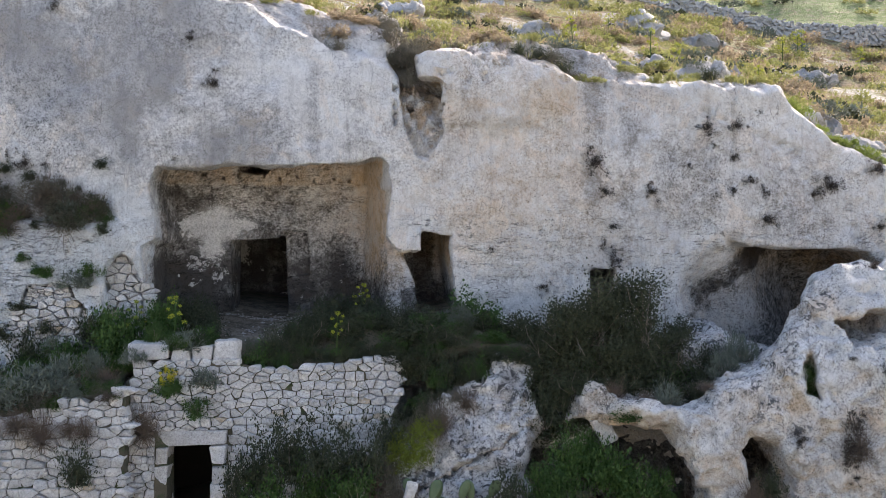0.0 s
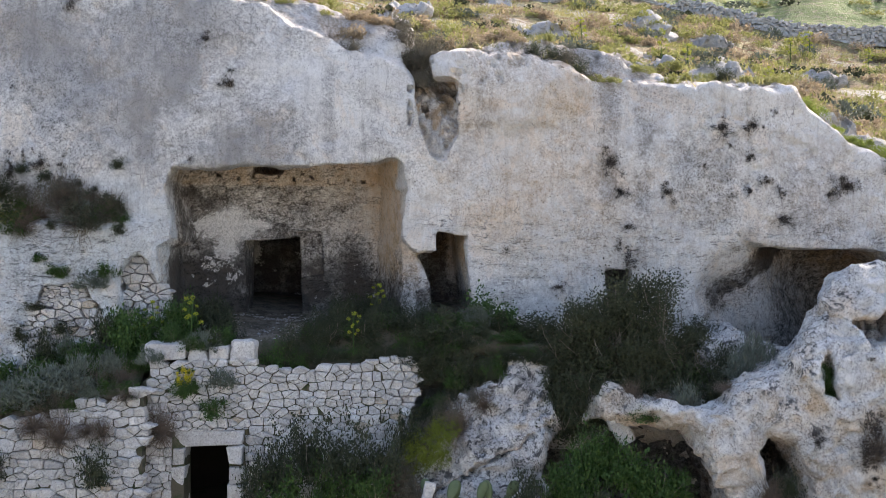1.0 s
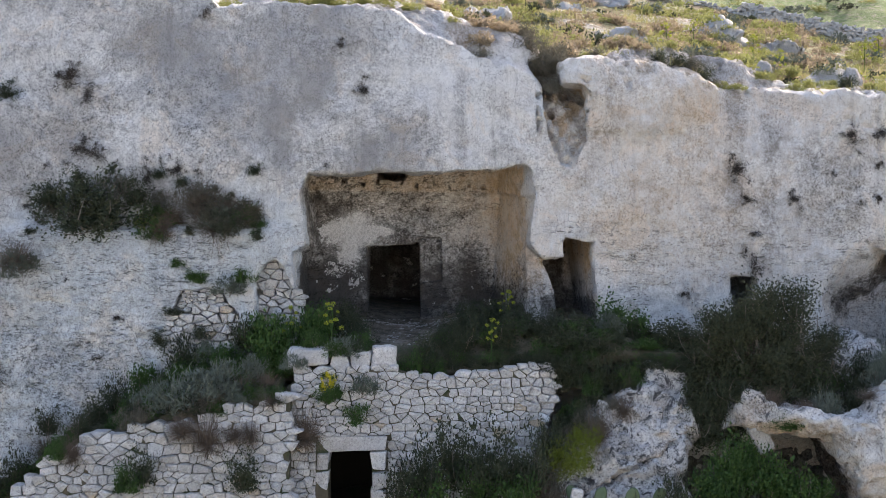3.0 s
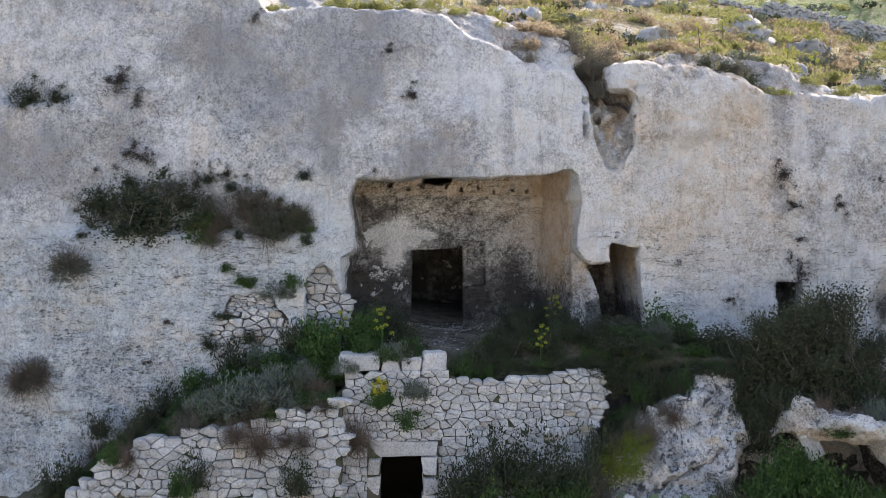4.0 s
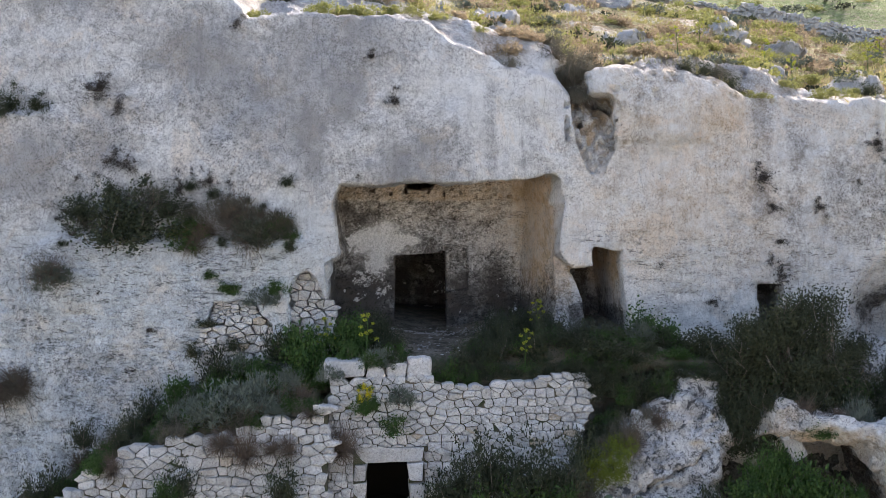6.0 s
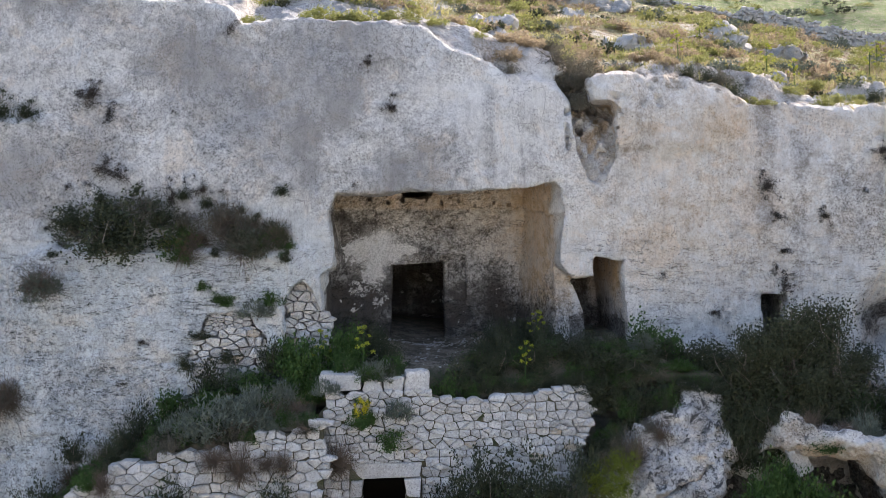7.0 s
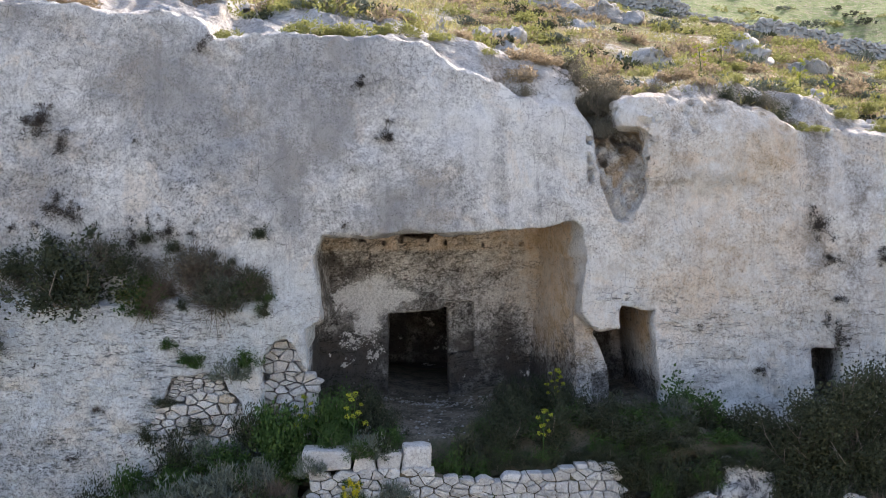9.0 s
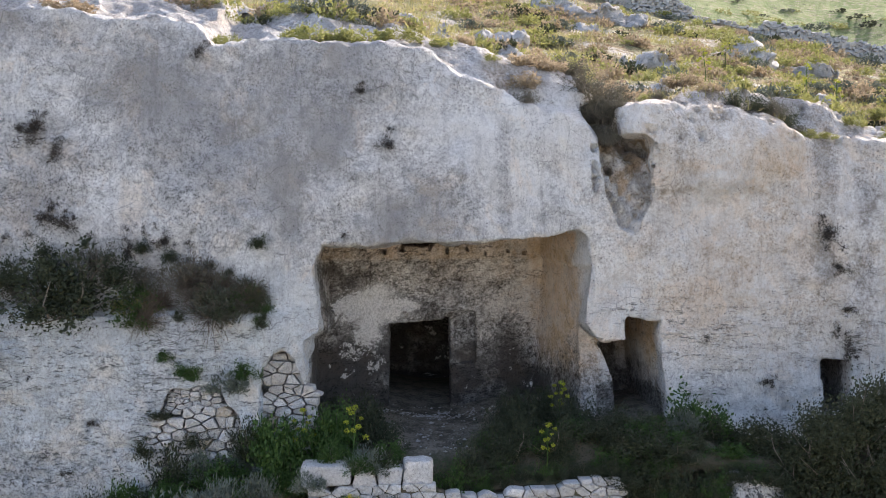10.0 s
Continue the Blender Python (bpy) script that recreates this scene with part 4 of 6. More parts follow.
def build_ruin():
    r = random.Random(5)
    wall = empty("ruined_wall", (0, 0, 0), "ruined dry-stone wall of pale rubble with a low dark doorway", "stone wall", kind="structure")
    face = lambda x, z: 21.42 + 0.13 * (x + 4) + 0.12 * (z - 3)
    top = lambda x: float(np.interp(x, [-6.35, -6.2, -6.1, -4.05, -3.9, -3.0, -1.9, -1.2, -0.95, -0.8], [2.7, 3.0, 3.33, 3.33, 3.14, 3.12, 3.22, 3.3, 3.2, 2.6]))
    door = (-5.4, -4.57, 1.68)

    def trim(cx, cz, cell):
        if cz > top(cx) or cx > -0.85 - 0.35 * max(0, 2.6 - cz) or cx < -6.28:
            return None
        cell = clip_cell(cell, 0, 1, top(cx) + 0.03 * math.sin(cx * 31))
        if -5.62 < cx < -4.28 and cz < 1.97:
            if cz > 1.85:
                return clip_cell(cell, 0, -1, -1.955)
            if cx < -5.3:
                return clip_cell(cell, 1, 0, -5.63)
            if cx > -4.6:
                return clip_cell(cell, -1, 0, 4.27)
            return None
        if cz < 1.97:
            return clip_cell(cell, 1, 0, -5.63) if cx < -5 else clip_cell(cell, -1, 0, 4.27)
        if -5.62 < cx < -4.28:
            return clip_cell(cell, 0, -1, -1.955)
        return cell

    fill_wall(wall, r, -6.3, -0.8, 0.6, 3.3, face, trim)
    xs = [-6.2, -5.8, door[0], -5.0, door[1], -4.2, -3.7, -3.2, -2.7, -2.2, -1.7, -1.45]
    wall_core("core", xs, -0.1, top, face, wall, door)
    y = face(-5, 1.8)
    shaped_block("lintel", wall, -5.58, -4.30, 1.68, 1.945, y - 0.03, y + 0.5, STONE, 2, "long flat stone lintel")
    for k, (z0, z1) in enumerate(((-0.1, 0.5), (0.5, 0.95), (0.95, 1.3), (1.3, 1.67))):
        shaped_block("jamb_stone", wall, -5.62, -5.39, z0 + 0.01, z1 - 0.01, y - 0.10, y + 0.45, STONE, 10 + k)
        shaped_block("jamb_stone", wall, -4.58, -4.28, z0 + 0.01, z1 - 0.01, y - 0.10, y + 0.45, STONE, 20 + k)
    return wall


def build_coping():
    made = []
    for k, (x0, x1, z0, z1) in enumerate(((-6.20, -5.40, 3.30, 3.62), (-5.38, -5.02, 3.28, 3.52), (-5.0, -4.58, 3.28, 3.55), (-4.57, -4.10, 3.24, 3.63))):
        y = 21.42 + 0.12 * (x0 + 5)
        ob = shaped_block("coping_block", None, x0, x1, z0, z1, y, y + 0.55, STONE, 40 + k, bevel=0.06, rough=0.025)
        made.append(tagged(ob, "hewn pale limestone block lying on the ruined wall", "stone block", "blocks on the ruined wall"))
    return made


def build_terrace_wall():
    r = random.Random(9)
    wall = empty("terrace_wall", (0, 0, 0), "tumbled dry-stone terrace wall of pale rubble", "stone wall", kind="structure")
    face = lambda x, z: 20.62 + 0.02 * (x + 8) + 0.14 * (z - 2)
    top = lambda x: float(np.interp(x, [-11.4, -10.9, -10.2, -9.0, -8.2, -7.2, -6.2], [0.9, 1.35, 2.0, 2.28, 2.35, 2.55, 2.8])) + 0.06 * math.sin(x * 5)
    trim = lambda cx, cz, cell: None if cz > top(cx) or cx > -6.02 or cx < -11.4 else cell
    fill_wall(wall, r, -11.3, -6.0, 0.3, 2.8, face, trim, 0.18, 0.25)
    wall_core("core", [-11.2, -10.6, -10, -9.4, -8.8, -8.2, -7.6, -7, -6.1], -0.1, top, face, wall)
    return wall


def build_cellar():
    """The room behind the low doorway, boxed in to keep stray light out."""
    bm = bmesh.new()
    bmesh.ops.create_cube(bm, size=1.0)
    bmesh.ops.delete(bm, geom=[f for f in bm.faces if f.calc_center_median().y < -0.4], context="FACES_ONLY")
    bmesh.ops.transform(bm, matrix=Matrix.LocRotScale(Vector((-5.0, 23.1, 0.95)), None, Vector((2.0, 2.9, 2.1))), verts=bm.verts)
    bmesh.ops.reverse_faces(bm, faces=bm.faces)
    # near-black colour stands in for the deep shade of the room
    k = Net("shaded_earth", 0.95)
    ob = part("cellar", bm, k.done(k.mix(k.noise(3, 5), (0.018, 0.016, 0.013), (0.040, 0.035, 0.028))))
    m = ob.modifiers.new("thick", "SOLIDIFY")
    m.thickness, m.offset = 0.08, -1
    return tagged(ob, "earthen cellar behind the low doorway, coloured near black for its shade", "room", kind="structure")


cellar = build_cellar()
ruin, coping, terrace_wall = build_ruin(), build_coping(), build_terrace_wall()


def build_rubble_fill():
    r = random.Random(14)
    face = lambda x, z: 22.50 + 0.06 * (x + 7) + 0.30 * (x > -7.15) - 0.25 * max(0.0, 4.2 - z) * (x > -7.15)
    pa = [(-6.98, 4.9), (-6.9, 5.25), (-6.62, 5.4), (-6.42, 5.2), (-6.3, 4.8), (-6.02, 4.3), (-6.1, 3.4), (-7.1, 3.4), (-7.0, 4.4)]
    pb = [(-8.75, 4.25), (-8.3, 4.3), (-7.72, 4.45), (-7.62, 4.4), (-7.35, 4.2), (-7.3, 3.2), (-8.8, 3.2)]

    def within(pts, m):
        return lambda cx, cz, cell: cell if float(poly(pts, np.array([cx]), np.array([cz]))[0]) < m else None

    a = empty("blocked_arch", (0, 0, 0), "arched opening walled up with white rubble stones", "stone infill", kind="structure")
    fill_wall(a, r, -7.1, -6.0, 3.4, 5.5, face, within(pa, 0.09), 0.185, 0.21, 0.0065)
    b = empty("rubble_patch", (0, 0, 0), "patch of white rubble stones at the cliff foot", "stone infill", kind="structure")
    fill_wall(b, r, -8.8, -7.3, 3.2, 4.5, face, within(pb, 0.05), 0.19, 0.24, 0.0075)
    c = empty("layered_patch", (0, 0, 0), "patch of thin layered brownish stones in the cliff", "stone infill", kind="structure")
    pc = [(-8.62, 4.3), (-8.55, 4.70), (-7.74, 4.72), (-7.64, 4.42)]
    fill_wall(c, r, -8.65, -7.6, 4.28, 4.75, lambda x, z: 22.58, within(pc, 0.01), 0.055, 0.24)
    return a, b, c


rubble = build_rubble_fill()


# ---------------------------------------------------------------- plants
def make_leaf(name, a, b, glow=0.25, rough=0.6):
    k = Net(name, rough)
    col = k.mix(k.island(), a, b)
    col = k.mix(k.math("MULTIPLY", k.rand(), 0.45), col, tuple(0.6 * (p + q) / 2 for p, q in zip(a, b)))
    k.done(col)
    t = k.n.new("ShaderNodeBsdfTranslucent")
    k.l.new(col, t.inputs["Color"])
    m = k.n.new("ShaderNodeMixShader")
    m.inputs[0].default_value = glow
    k.l.new(k.b.outputs[0], m.inputs[1])
    k.l.new(t.outputs[0], m.inputs[2])
    k.l.new(m.outputs[0], k.n["Material Output"].inputs["Surface"])
    return k.m


LEAF = {
    "dark": make_leaf("dark_leaves", (0.030, 0.040, 0.022), (0.072, 0.080, 0.042)),
    "tree": make_leaf("tree_leaves", (0.036, 0.046, 0.024), (0.095, 0.100, 0.052)),
    "sage": make_leaf("sage_leaves", (0.085, 0.078, 0.058), (0.175, 0.160, 0.120), 0.2),
    "fresh": make_leaf("fresh_leaves", (0.13, 0.18, 0.035), (0.27, 0.32, 0.08), 0.35),
    "green": make_leaf("green_leaves", (0.032, 0.072, 0.017), (0.075, 0.135, 0.032)),
    "grey": make_leaf("grey_leaves", (0.085, 0.105, 0.080), (0.19, 0.21, 0.17), 0.15),
    "dry": make_leaf("dry_twigs", (0.105, 0.080, 0.062), (0.20, 0.15, 0.115), 0.1),
    "olive": make_leaf("olive_leaves", (0.19, 0.20, 0.06), (0.36, 0.36, 0.14), 0.4),
    "brown": make_leaf("brown_heath", (0.25, 0.19, 0.13), (0.43, 0.35, 0.24), 0.4),
    "moss": make_leaf("moss", (0.12, 0.15, 0.018), (0.21, 0.24, 0.035), 0.1),
    "straw": make_leaf("grass", (0.20, 0.21, 0.075), (0.42, 0.36, 0.17), 0.4),
    "yellow": make_leaf("yellow_flowers", (0.55, 0.45, 0.02), (0.75, 0.65, 0.06), 0.3),
    "fennel": make_leaf("fennel_umbels", (0.24, 0.30, 0.03), (0.42, 0.43, 0.05), 0.3),
    "tuft": make_leaf("dark_tuft", (0.035, 0.028, 0.024), (0.085, 0.066, 0.054), 0.1),
}
k = Net("bark", 0.9)
BARK = k.done(k.mix(k.noise(12, 5, 0.7), (0.12, 0.095, 0.075), (0.27, 0.23, 0.19)))


def leaf_arrays(g, centre, out, length, width, up=0.3):
    """Little folded leaves at the centres, pointing outward."""
    n = len(centre)
    d = g.normal(size=(n, 3)) + out * 0.9 + np.array([0, 0, up])
    d /= np.linalg.norm(d, axis=1)[:, None]
    s = np.cross(d, g.normal(size=(n, 3)))
    s /= np.linalg.norm(s, axis=1)[:, None] + 1e-9
    m = np.cross(d, s)
    L = (length * g.uniform(0.6, 1.35, n))[:, None]
    W = (width * g.uniform(0.6, 1.35, n))[:, None]
    v = np.stack([centre, centre + d * L * 0.5 + s * W * 0.5 + m * W * 0.15, centre + d * L, centre + d * L * 0.5 - s * W * 0.5 + m * W * 0.15], axis=1)
    return v.reshape(-1, 3), np.arange(4 * n).reshape(-1, 4)


def tube_arrays(paths, sides=4):
    """Tapered twigs along polylines of (point, radius)."""
    vs, qs, base = [], [], 0
    for path in paths:
        for p, rad in path:
            for k in range(sides):
                a = 2 * math.pi * k / sides
                vs.append((p[0] + rad * math.cos(a), p[1] + rad * math.sin(a), p[2]))
        for i in range(len(path) - 1):
            for k in range(sides):
                j = (k + 1) % sides
                qs.append((base + i * sides + k, base + i * sides + j, base + (i + 1) * sides + j, base + (i + 1) * sides + k))
        base += len(path) * sides
    return np.array(vs), np.array(qs)


def array_part(name, vq, mat, parent, smooth=False, label=""):
    me = mesh_of(name, vq[0], vq[1], smooth)
    me.materials.append(mat)
    ob = new(name, me)
    ob.parent = parent
    if label:
        ob["label"] = label
    return ob


def twig_path(g, tip, thick, bend=0.12, n=4):
    mid = g.normal(size=3) * bend
    return [(np.array(tip) * (i / (n - 1)) ** 0.9 + mid * math.sin(math.pi * i / (n - 1)), thick * (1 - 0.75 * i / (n - 1))) for i in range(n)]


def make_shrub(name, seed, leaf, leaves, length, width, clumps=26, tall=1.0, flat=0.0, ragged=0.25, spread_out=0.20, label="", twigs=14, up=0.3):
    """A unit bush: half a width of 1, standing on its origin."""
    g = np.random.default_rng(seed)
    th = g.uniform(0, 2 * np.pi, clumps)
    el = np.arcsin(g.uniform(-0.10, 1.0, clumps))
    rad = g.uniform(1 - ragged * 1.6, 1.0 + ragged * 0.5, clumps) * 0.8
    c = np.stack([rad * np.cos(el) * np.cos(th), rad * np.cos(el) * np.sin(th), (0.18 + rad * np.sin(el) * (1 - flat)) * tall], axis=1)
    c = np.concatenate([c, c[: clumps // 3] * 0.55])
    weight = g.uniform(0.5, 1.5, len(c))
    pick = g.choice(len(c), leaves, p=weight / weight.sum())
    dev = g.normal(size=(leaves, 3))
    dev *= (g.uniform(0.05, 1.0, leaves) ** 1.0 / (np.linalg.norm(dev, axis=1) + 1e-9))[:, None]
    size = g.uniform(0.6, 1.5, len(c))
    centre = c[pick] + dev * spread_out * 1.15 * size[pick][:, None]
    centre[:, 2] = np.maximum(centre[:, 2], 0.01)
    out = centre / (np.linalg.norm(centre, axis=1) + 1e-6)[:, None]
    ob = new(name)
    tagged(ob, label, "shrub")
    array_part("foliage", leaf_arrays(g, centre, out, length, width, up), LEAF[leaf], ob)
    paths = [twig_path(g, c[i] * g.uniform(0.85, 1.2), 0.022) for i in range(min(twigs, len(c)))]
    array_part("branchwork", tube_arrays(paths), BARK, ob)
    return ob


def make_spiky(name, seed, leaf, count, label, length=1.0):
    """A dry, twiggy cushion of thin curved stalks."""
    g = np.random.default_rng(seed)
    th, el = g.uniform(0, 2 * np.pi, count), np.arcsin(g.uniform(-0.15, 1, count))
    d = np.stack([np.cos(el) * np.cos(th), np.cos(el) * np.sin(th), np.sin(el)], axis=1)
    ln = length * g.uniform(0.35, 1.1, count)
    paths = []
    for i in range(count):
        s = g.normal(size=3) * 0.17
        paths.append([(d[i] * 0.05, 0.009), (d[i] * ln[i] * 0.5 + s, 0.007), (d[i] * ln[i] * 0.85 + s * 1.6 + g.normal(size=3) * 0.10 + np.array([0, 0, -0.06]), 0.004)])
    ob = new(name)
    tagged(ob, label, "shrub")
    array_part("brushwood", tube_arrays(paths, 3), LEAF[leaf], ob)
    centre = d * (ln * g.uniform(0.5, 1.0, count))[:, None]
    centre = np.concatenate([centre] * 3) + g.normal(size=(count * 3, 3)) * 0.11
    array_part("foliage", leaf_arrays(g, centre, centre, 0.09, 0.022), LEAF[leaf], ob)
    return ob


def make_fennel(name, seed, height=1.0, umbels=9):
    """A giant fennel: a tall stalk with round yellow heads, feathery leaves at its foot."""
    g = np.random.default_rng(seed)
    ob = new(name)
    tagged(ob, "tall giant fennel with yellow-green flower heads", "flower", "giant fennel plants")
    paths = [[(np.array([0, 0, 0]), 0.014), (np.array([0.01, 0, 0.5]), 0.011), (np.array([0, 0.01, 1.0]), 0.007)]]
    heads = [(np.array([0.0, 0.0, 1.03]), 0.075)]
    for k in range(umbels):
        z = 0.42 + 0.55 * k / umbels
        a = 2.4 * k + g.uniform(-0.3, 0.3)
        ln = g.uniform(0.11, 0.20) * (1.25 - 0.5 * z)
        tip = np.array([ln * math.cos(a), ln * math.sin(a), z + ln * 0.75])
        paths.append([(np.array([0, 0, z]), 0.006), (tip * 0.5 + np.array([0, 0, z * 0.5]) + np.array([0, 0, -0.015]), 0.005), (tip, 0.003)])
        heads.append((tip, g.uniform(0.032, 0.055)))
    for c, rad in heads:
        d = g.normal(size=(60, 3))
        d /= np.linalg.norm(d, axis=1)[:, None]
        pts = c + d * rad * g.uniform(0.5, 1.0, 60)[:, None] * np.array([1, 1, 0.75])
        array_part("umbel", leaf_arrays(g, pts, np.zeros_like(pts), 0.026, 0.02), LEAF["fennel"], ob, label="yellow-green flower head")
    array_part("stalk", tube_arrays(paths, 5), LEAF["green"], ob)
    c = g.normal(size=(260, 3)) * np.array([0.13, 0.13, 0.07]) + np.array([0, 0, 0.10])
    c[:, 2] = np.abs(c[:, 2])
    array_part("leafage", leaf_arrays(g, c, c * 3, 0.09, 0.012, 0.6), LEAF["green"], ob)["kind"] = "stuff"
    return ob


KINDS = {
    "dark": [make_shrub("shrub", 1 + k, "dark", 2200, 0.090, 0.052, 44, 1.0, spread_out=0.32, ragged=0.55, label="dense dark green shrub growing on the rocky terrace") for k in range(4)],
    "dark_big": [make_shrub("shrub", 201 + k, "dark", 3600, 0.065, 0.042, 70, 1.0, spread_out=0.22, ragged=0.5, label="large dense dark green shrub on the rocks") for k in range(3)],
    "green": [make_shrub("leafy_shrub", 11 + k, "green", 2300, 0.095, 0.066, 40, 0.9, spread_out=0.30, ragged=0.4, label="leafy bright green bush among the stones") for k in range(3)],
    "grey": [make_shrub("grey_shrub", 21 + k, "grey", 1900, 0.20, 0.036, 34, 0.85, spread_out=0.28, label="grey-green bush with narrow upright leaves", up=1.2) for k in range(2)],
    "dry": [make_spiky("dry_shrub", 31 + k, "dry", 560, "dry leafless brown shrub hanging from the rock") for k in range(2)],
    "olive": [make_shrub("cushion_shrub", 41 + k, "olive", 1500, 0.12, 0.064, 34, 0.8, 0.2, 0.15, label="yellow-green cushion shrub on the cliff top") for k in range(3)],
    "brown": [make_shrub("heath_shrub", 51 + k, "brown", 1300, 0.14, 0.060, 30, 0.7, 0.2, 0.25, label="low reddish-brown heath shrub on the cliff top") for k in range(2)],
    "moss": [make_shrub("moss_cushion", 61, "moss", 5200, 0.050, 0.032, 60, 0.6, 0.3, 0.06, 0.16, label="dense yellow-green moss cushion on the boulder", twigs=2)],
    "yellow": [make_shrub("yellow_bush", 71, "yellow", 1700, 0.11, 0.05, 18, 1.1, label="yellow-flowering bush on the ruined wall")],
    "sage": [make_shrub("dry_bush", 101 + k, "sage", 2400, 0.080, 0.034, 50, 0.95, spread_out=0.26, ragged=0.5, label="grey-brown twiggy bush rooted in the rock", twigs=26) for k in range(3)],
    "fresh": [make_shrub("green_cushion", 111 + k, "fresh", 1600, 0.11, 0.064, 34, 0.8, 0.2, 0.15, label="fresh green cushion shrub along the cliff edge") for k in range(2)],
    "tuft": [make_shrub("cliff_tuft", 81 + k, "tuft", 1100, 0.16, 0.030, 18, 0.9, 0.0, 0.55, 0.26, "small dark dry plant rooted in the cliff face", 9) for k in range(4)],
    "far_olive": [make_shrub("cushion_shrub", 141 + k, "olive", 250, 0.20, 0.115, 26, 0.8, 0.2, 0.15, label="yellow-green cushion shrub on the sunlit hillside", twigs=1) for k in range(3)],
    "far_brown": [make_shrub("heath_shrub", 151 + k, "brown", 250, 0.20, 0.115, 26, 0.7, 0.2, 0.25, label="low reddish-brown heath shrub on the hillside", twigs=1) for k in range(3)],
    "far_dark": [make_shrub("shrub", 161 + k, "dark", 250, 0.21, 0.125, 26, 0.8, 0.1, 0.25, label="dark green shrub on the sunlit hillside", twigs=1) for k in range(2)],
    "far_grey": [make_shrub("grey_shrub", 171, "grey", 420, 0.24, 0.08, 24, 0.8, 0.1, 0.25, label="grey-green shrub on the sunlit hillside", twigs=1)],
}


def ray(origin, way):
    hit, place, normal, _, ob, _ = scene.ray_cast(DEPS, Vector(origin), Vector(way))
    return place if hit else None


PLANS = []


def plan(kind, base, r, tall=1.0, axis=(0, 0, 1)):
    """Note one plant: its kind, foot, half width, height in half widths and the way it grows."""
    PLANS.append((kind, Vector(base), r, tall, Vector(axis)))


def on_ground(kind, rows, tall=None):
    """Rows of x, y, height of the middle, half width: the plant stands on what lies below."""
    for x, y, z, r in rows:
        p = ray((x, y, z + 0.9), (0, 0, -1))
        foot = p.z if p and z - p.z < 2.2 * r + 0.25 else z - r
        high = max(0.6 * r, z + 0.85 * r - foot)
        if high > 1.7 * r:
            foot, high = z - 0.85 * r, 1.7 * r
        plan(kind, (x, y, foot - 0.04), r, tall or high / r)


def on_cliff(kind, rows, axis, sink=0.0, tall=1.0):
    """Rows of x, z, half width: the plant is rooted in the cliff's face."""
    for x, z, r in rows:
        r = r * (1.25 if kind == "tuft" else 1.0)
        p = ray((x, 17.0, z), (0, 1, 0))
        if p:
            plan(kind, (x, p.y + 0.03 - 0.3 * r * (sink > 0), z - sink * r), r * (1.2 if sink > 0 else 1), tall, axis)


bpy.context.view_layer.update()
DEPS = bpy.context.evaluated_depsgraph_get()
# on the ledge left of the dwelling and about the left face
UPOUT = (0, -0.45, 0.9)
on_cliff("dark", [(-10.2, 6.62, 0.92), (-10.62, 6.96, 0.45), (-11.31, 6.77, 0.38), (-9.49, 6.79, 0.40), (-7.49, 6.33, 0.50), (-12.71, 8.93, 0.48), (-12.14, 8.87, 0.30), (-8.93, 3.79, 0.23), (-7.08, 6.38, 0.27)], UPOUT, 0.7)
on_cliff("sage", [(-12.5, 3.2, 0.45), (-9.8, 7.0, 0.45), (-10.75, 6.4, 0.4), (-7.6, 6.1, 0.42), (-8.3, 6.75, 0.5), (-9.0, 6.65, 0.3), (-11.2, 6.5, 0.3), (-7.9, 6.45, 0.45)], UPOUT, 0.6)
on_cliff("olive", [(-9.15, 6.27, 0.33)], UPOUT, 0.6)
on_cliff("dry", [(-8.12, 6.62, 0.42), (-11.76, 5.42, 0.40), (-12.45, 3.18, 0.44), (-12.8, 3.0, 0.4), (-8.85, 6.2, 0.3), (-7.8, 6.05, 0.42)], UPOUT, 0.3)
on_cliff("grey", [(-11.7, 5.35, 0.36), (-7.75, 6.2, 0.4)], UPOUT, 0.6)
on_cliff("green", [(-8.58, 5.30, 0.14), (-7.25, 6.3, 0.28)], UPOUT, 0.5)
on_cliff("tuft", [(-10.45, 7.54, 0.26), (-10.6, 7.75, 0.15), (-8.63, 7.23, 0.21), (-10.91, 9.11, 0.33), (-10.52, 8.78, 0.21), (-11.45, 6.16, 0.16), (-9.86, 4.14, 0.13), (-10.86, 4.95, 0.07), (-10.18, 3.34, 0.12), (-9.3, 7.05, 0.18), (-8.06, 10.54, 0.16), (-5.28, 9.78, 0.16), (-4.80, 8.87, 0.20), (-4.79, 9.17, 0.10), (-9.25, 8.84, 0.08), (-5.68, 7.83, 0.05), (-9.00, 7.38, 0.09), (-5.59, 7.32, 0.07)], (0, -0.8, 0.35))
g = random.Random(31)
on_cliff("dark", [(g.uniform(-11.6, -6.9), g.uniform(5.8, 7.2), g.uniform(0.07, 0.2)) for _ in range(22)], UPOUT, 0.5)
on_cliff("dry", [(g.uniform(-9.2, -7.0), g.uniform(5.9, 6.6), g.uniform(0.2, 0.36)) for _ in range(7)], UPOUT, 0.3)
on_cliff("tuft", [(g.uniform(-12.0, -6.8), g.uniform(6.3, 7.6), g.uniform(0.05, 0.11)) for _ in range(26)], (0, -0.8, 0.35))
on_cliff("green", [(-9.12, 6.2, 0.46), (-6.98, 6.05, 0.2)], UPOUT, 0.6)
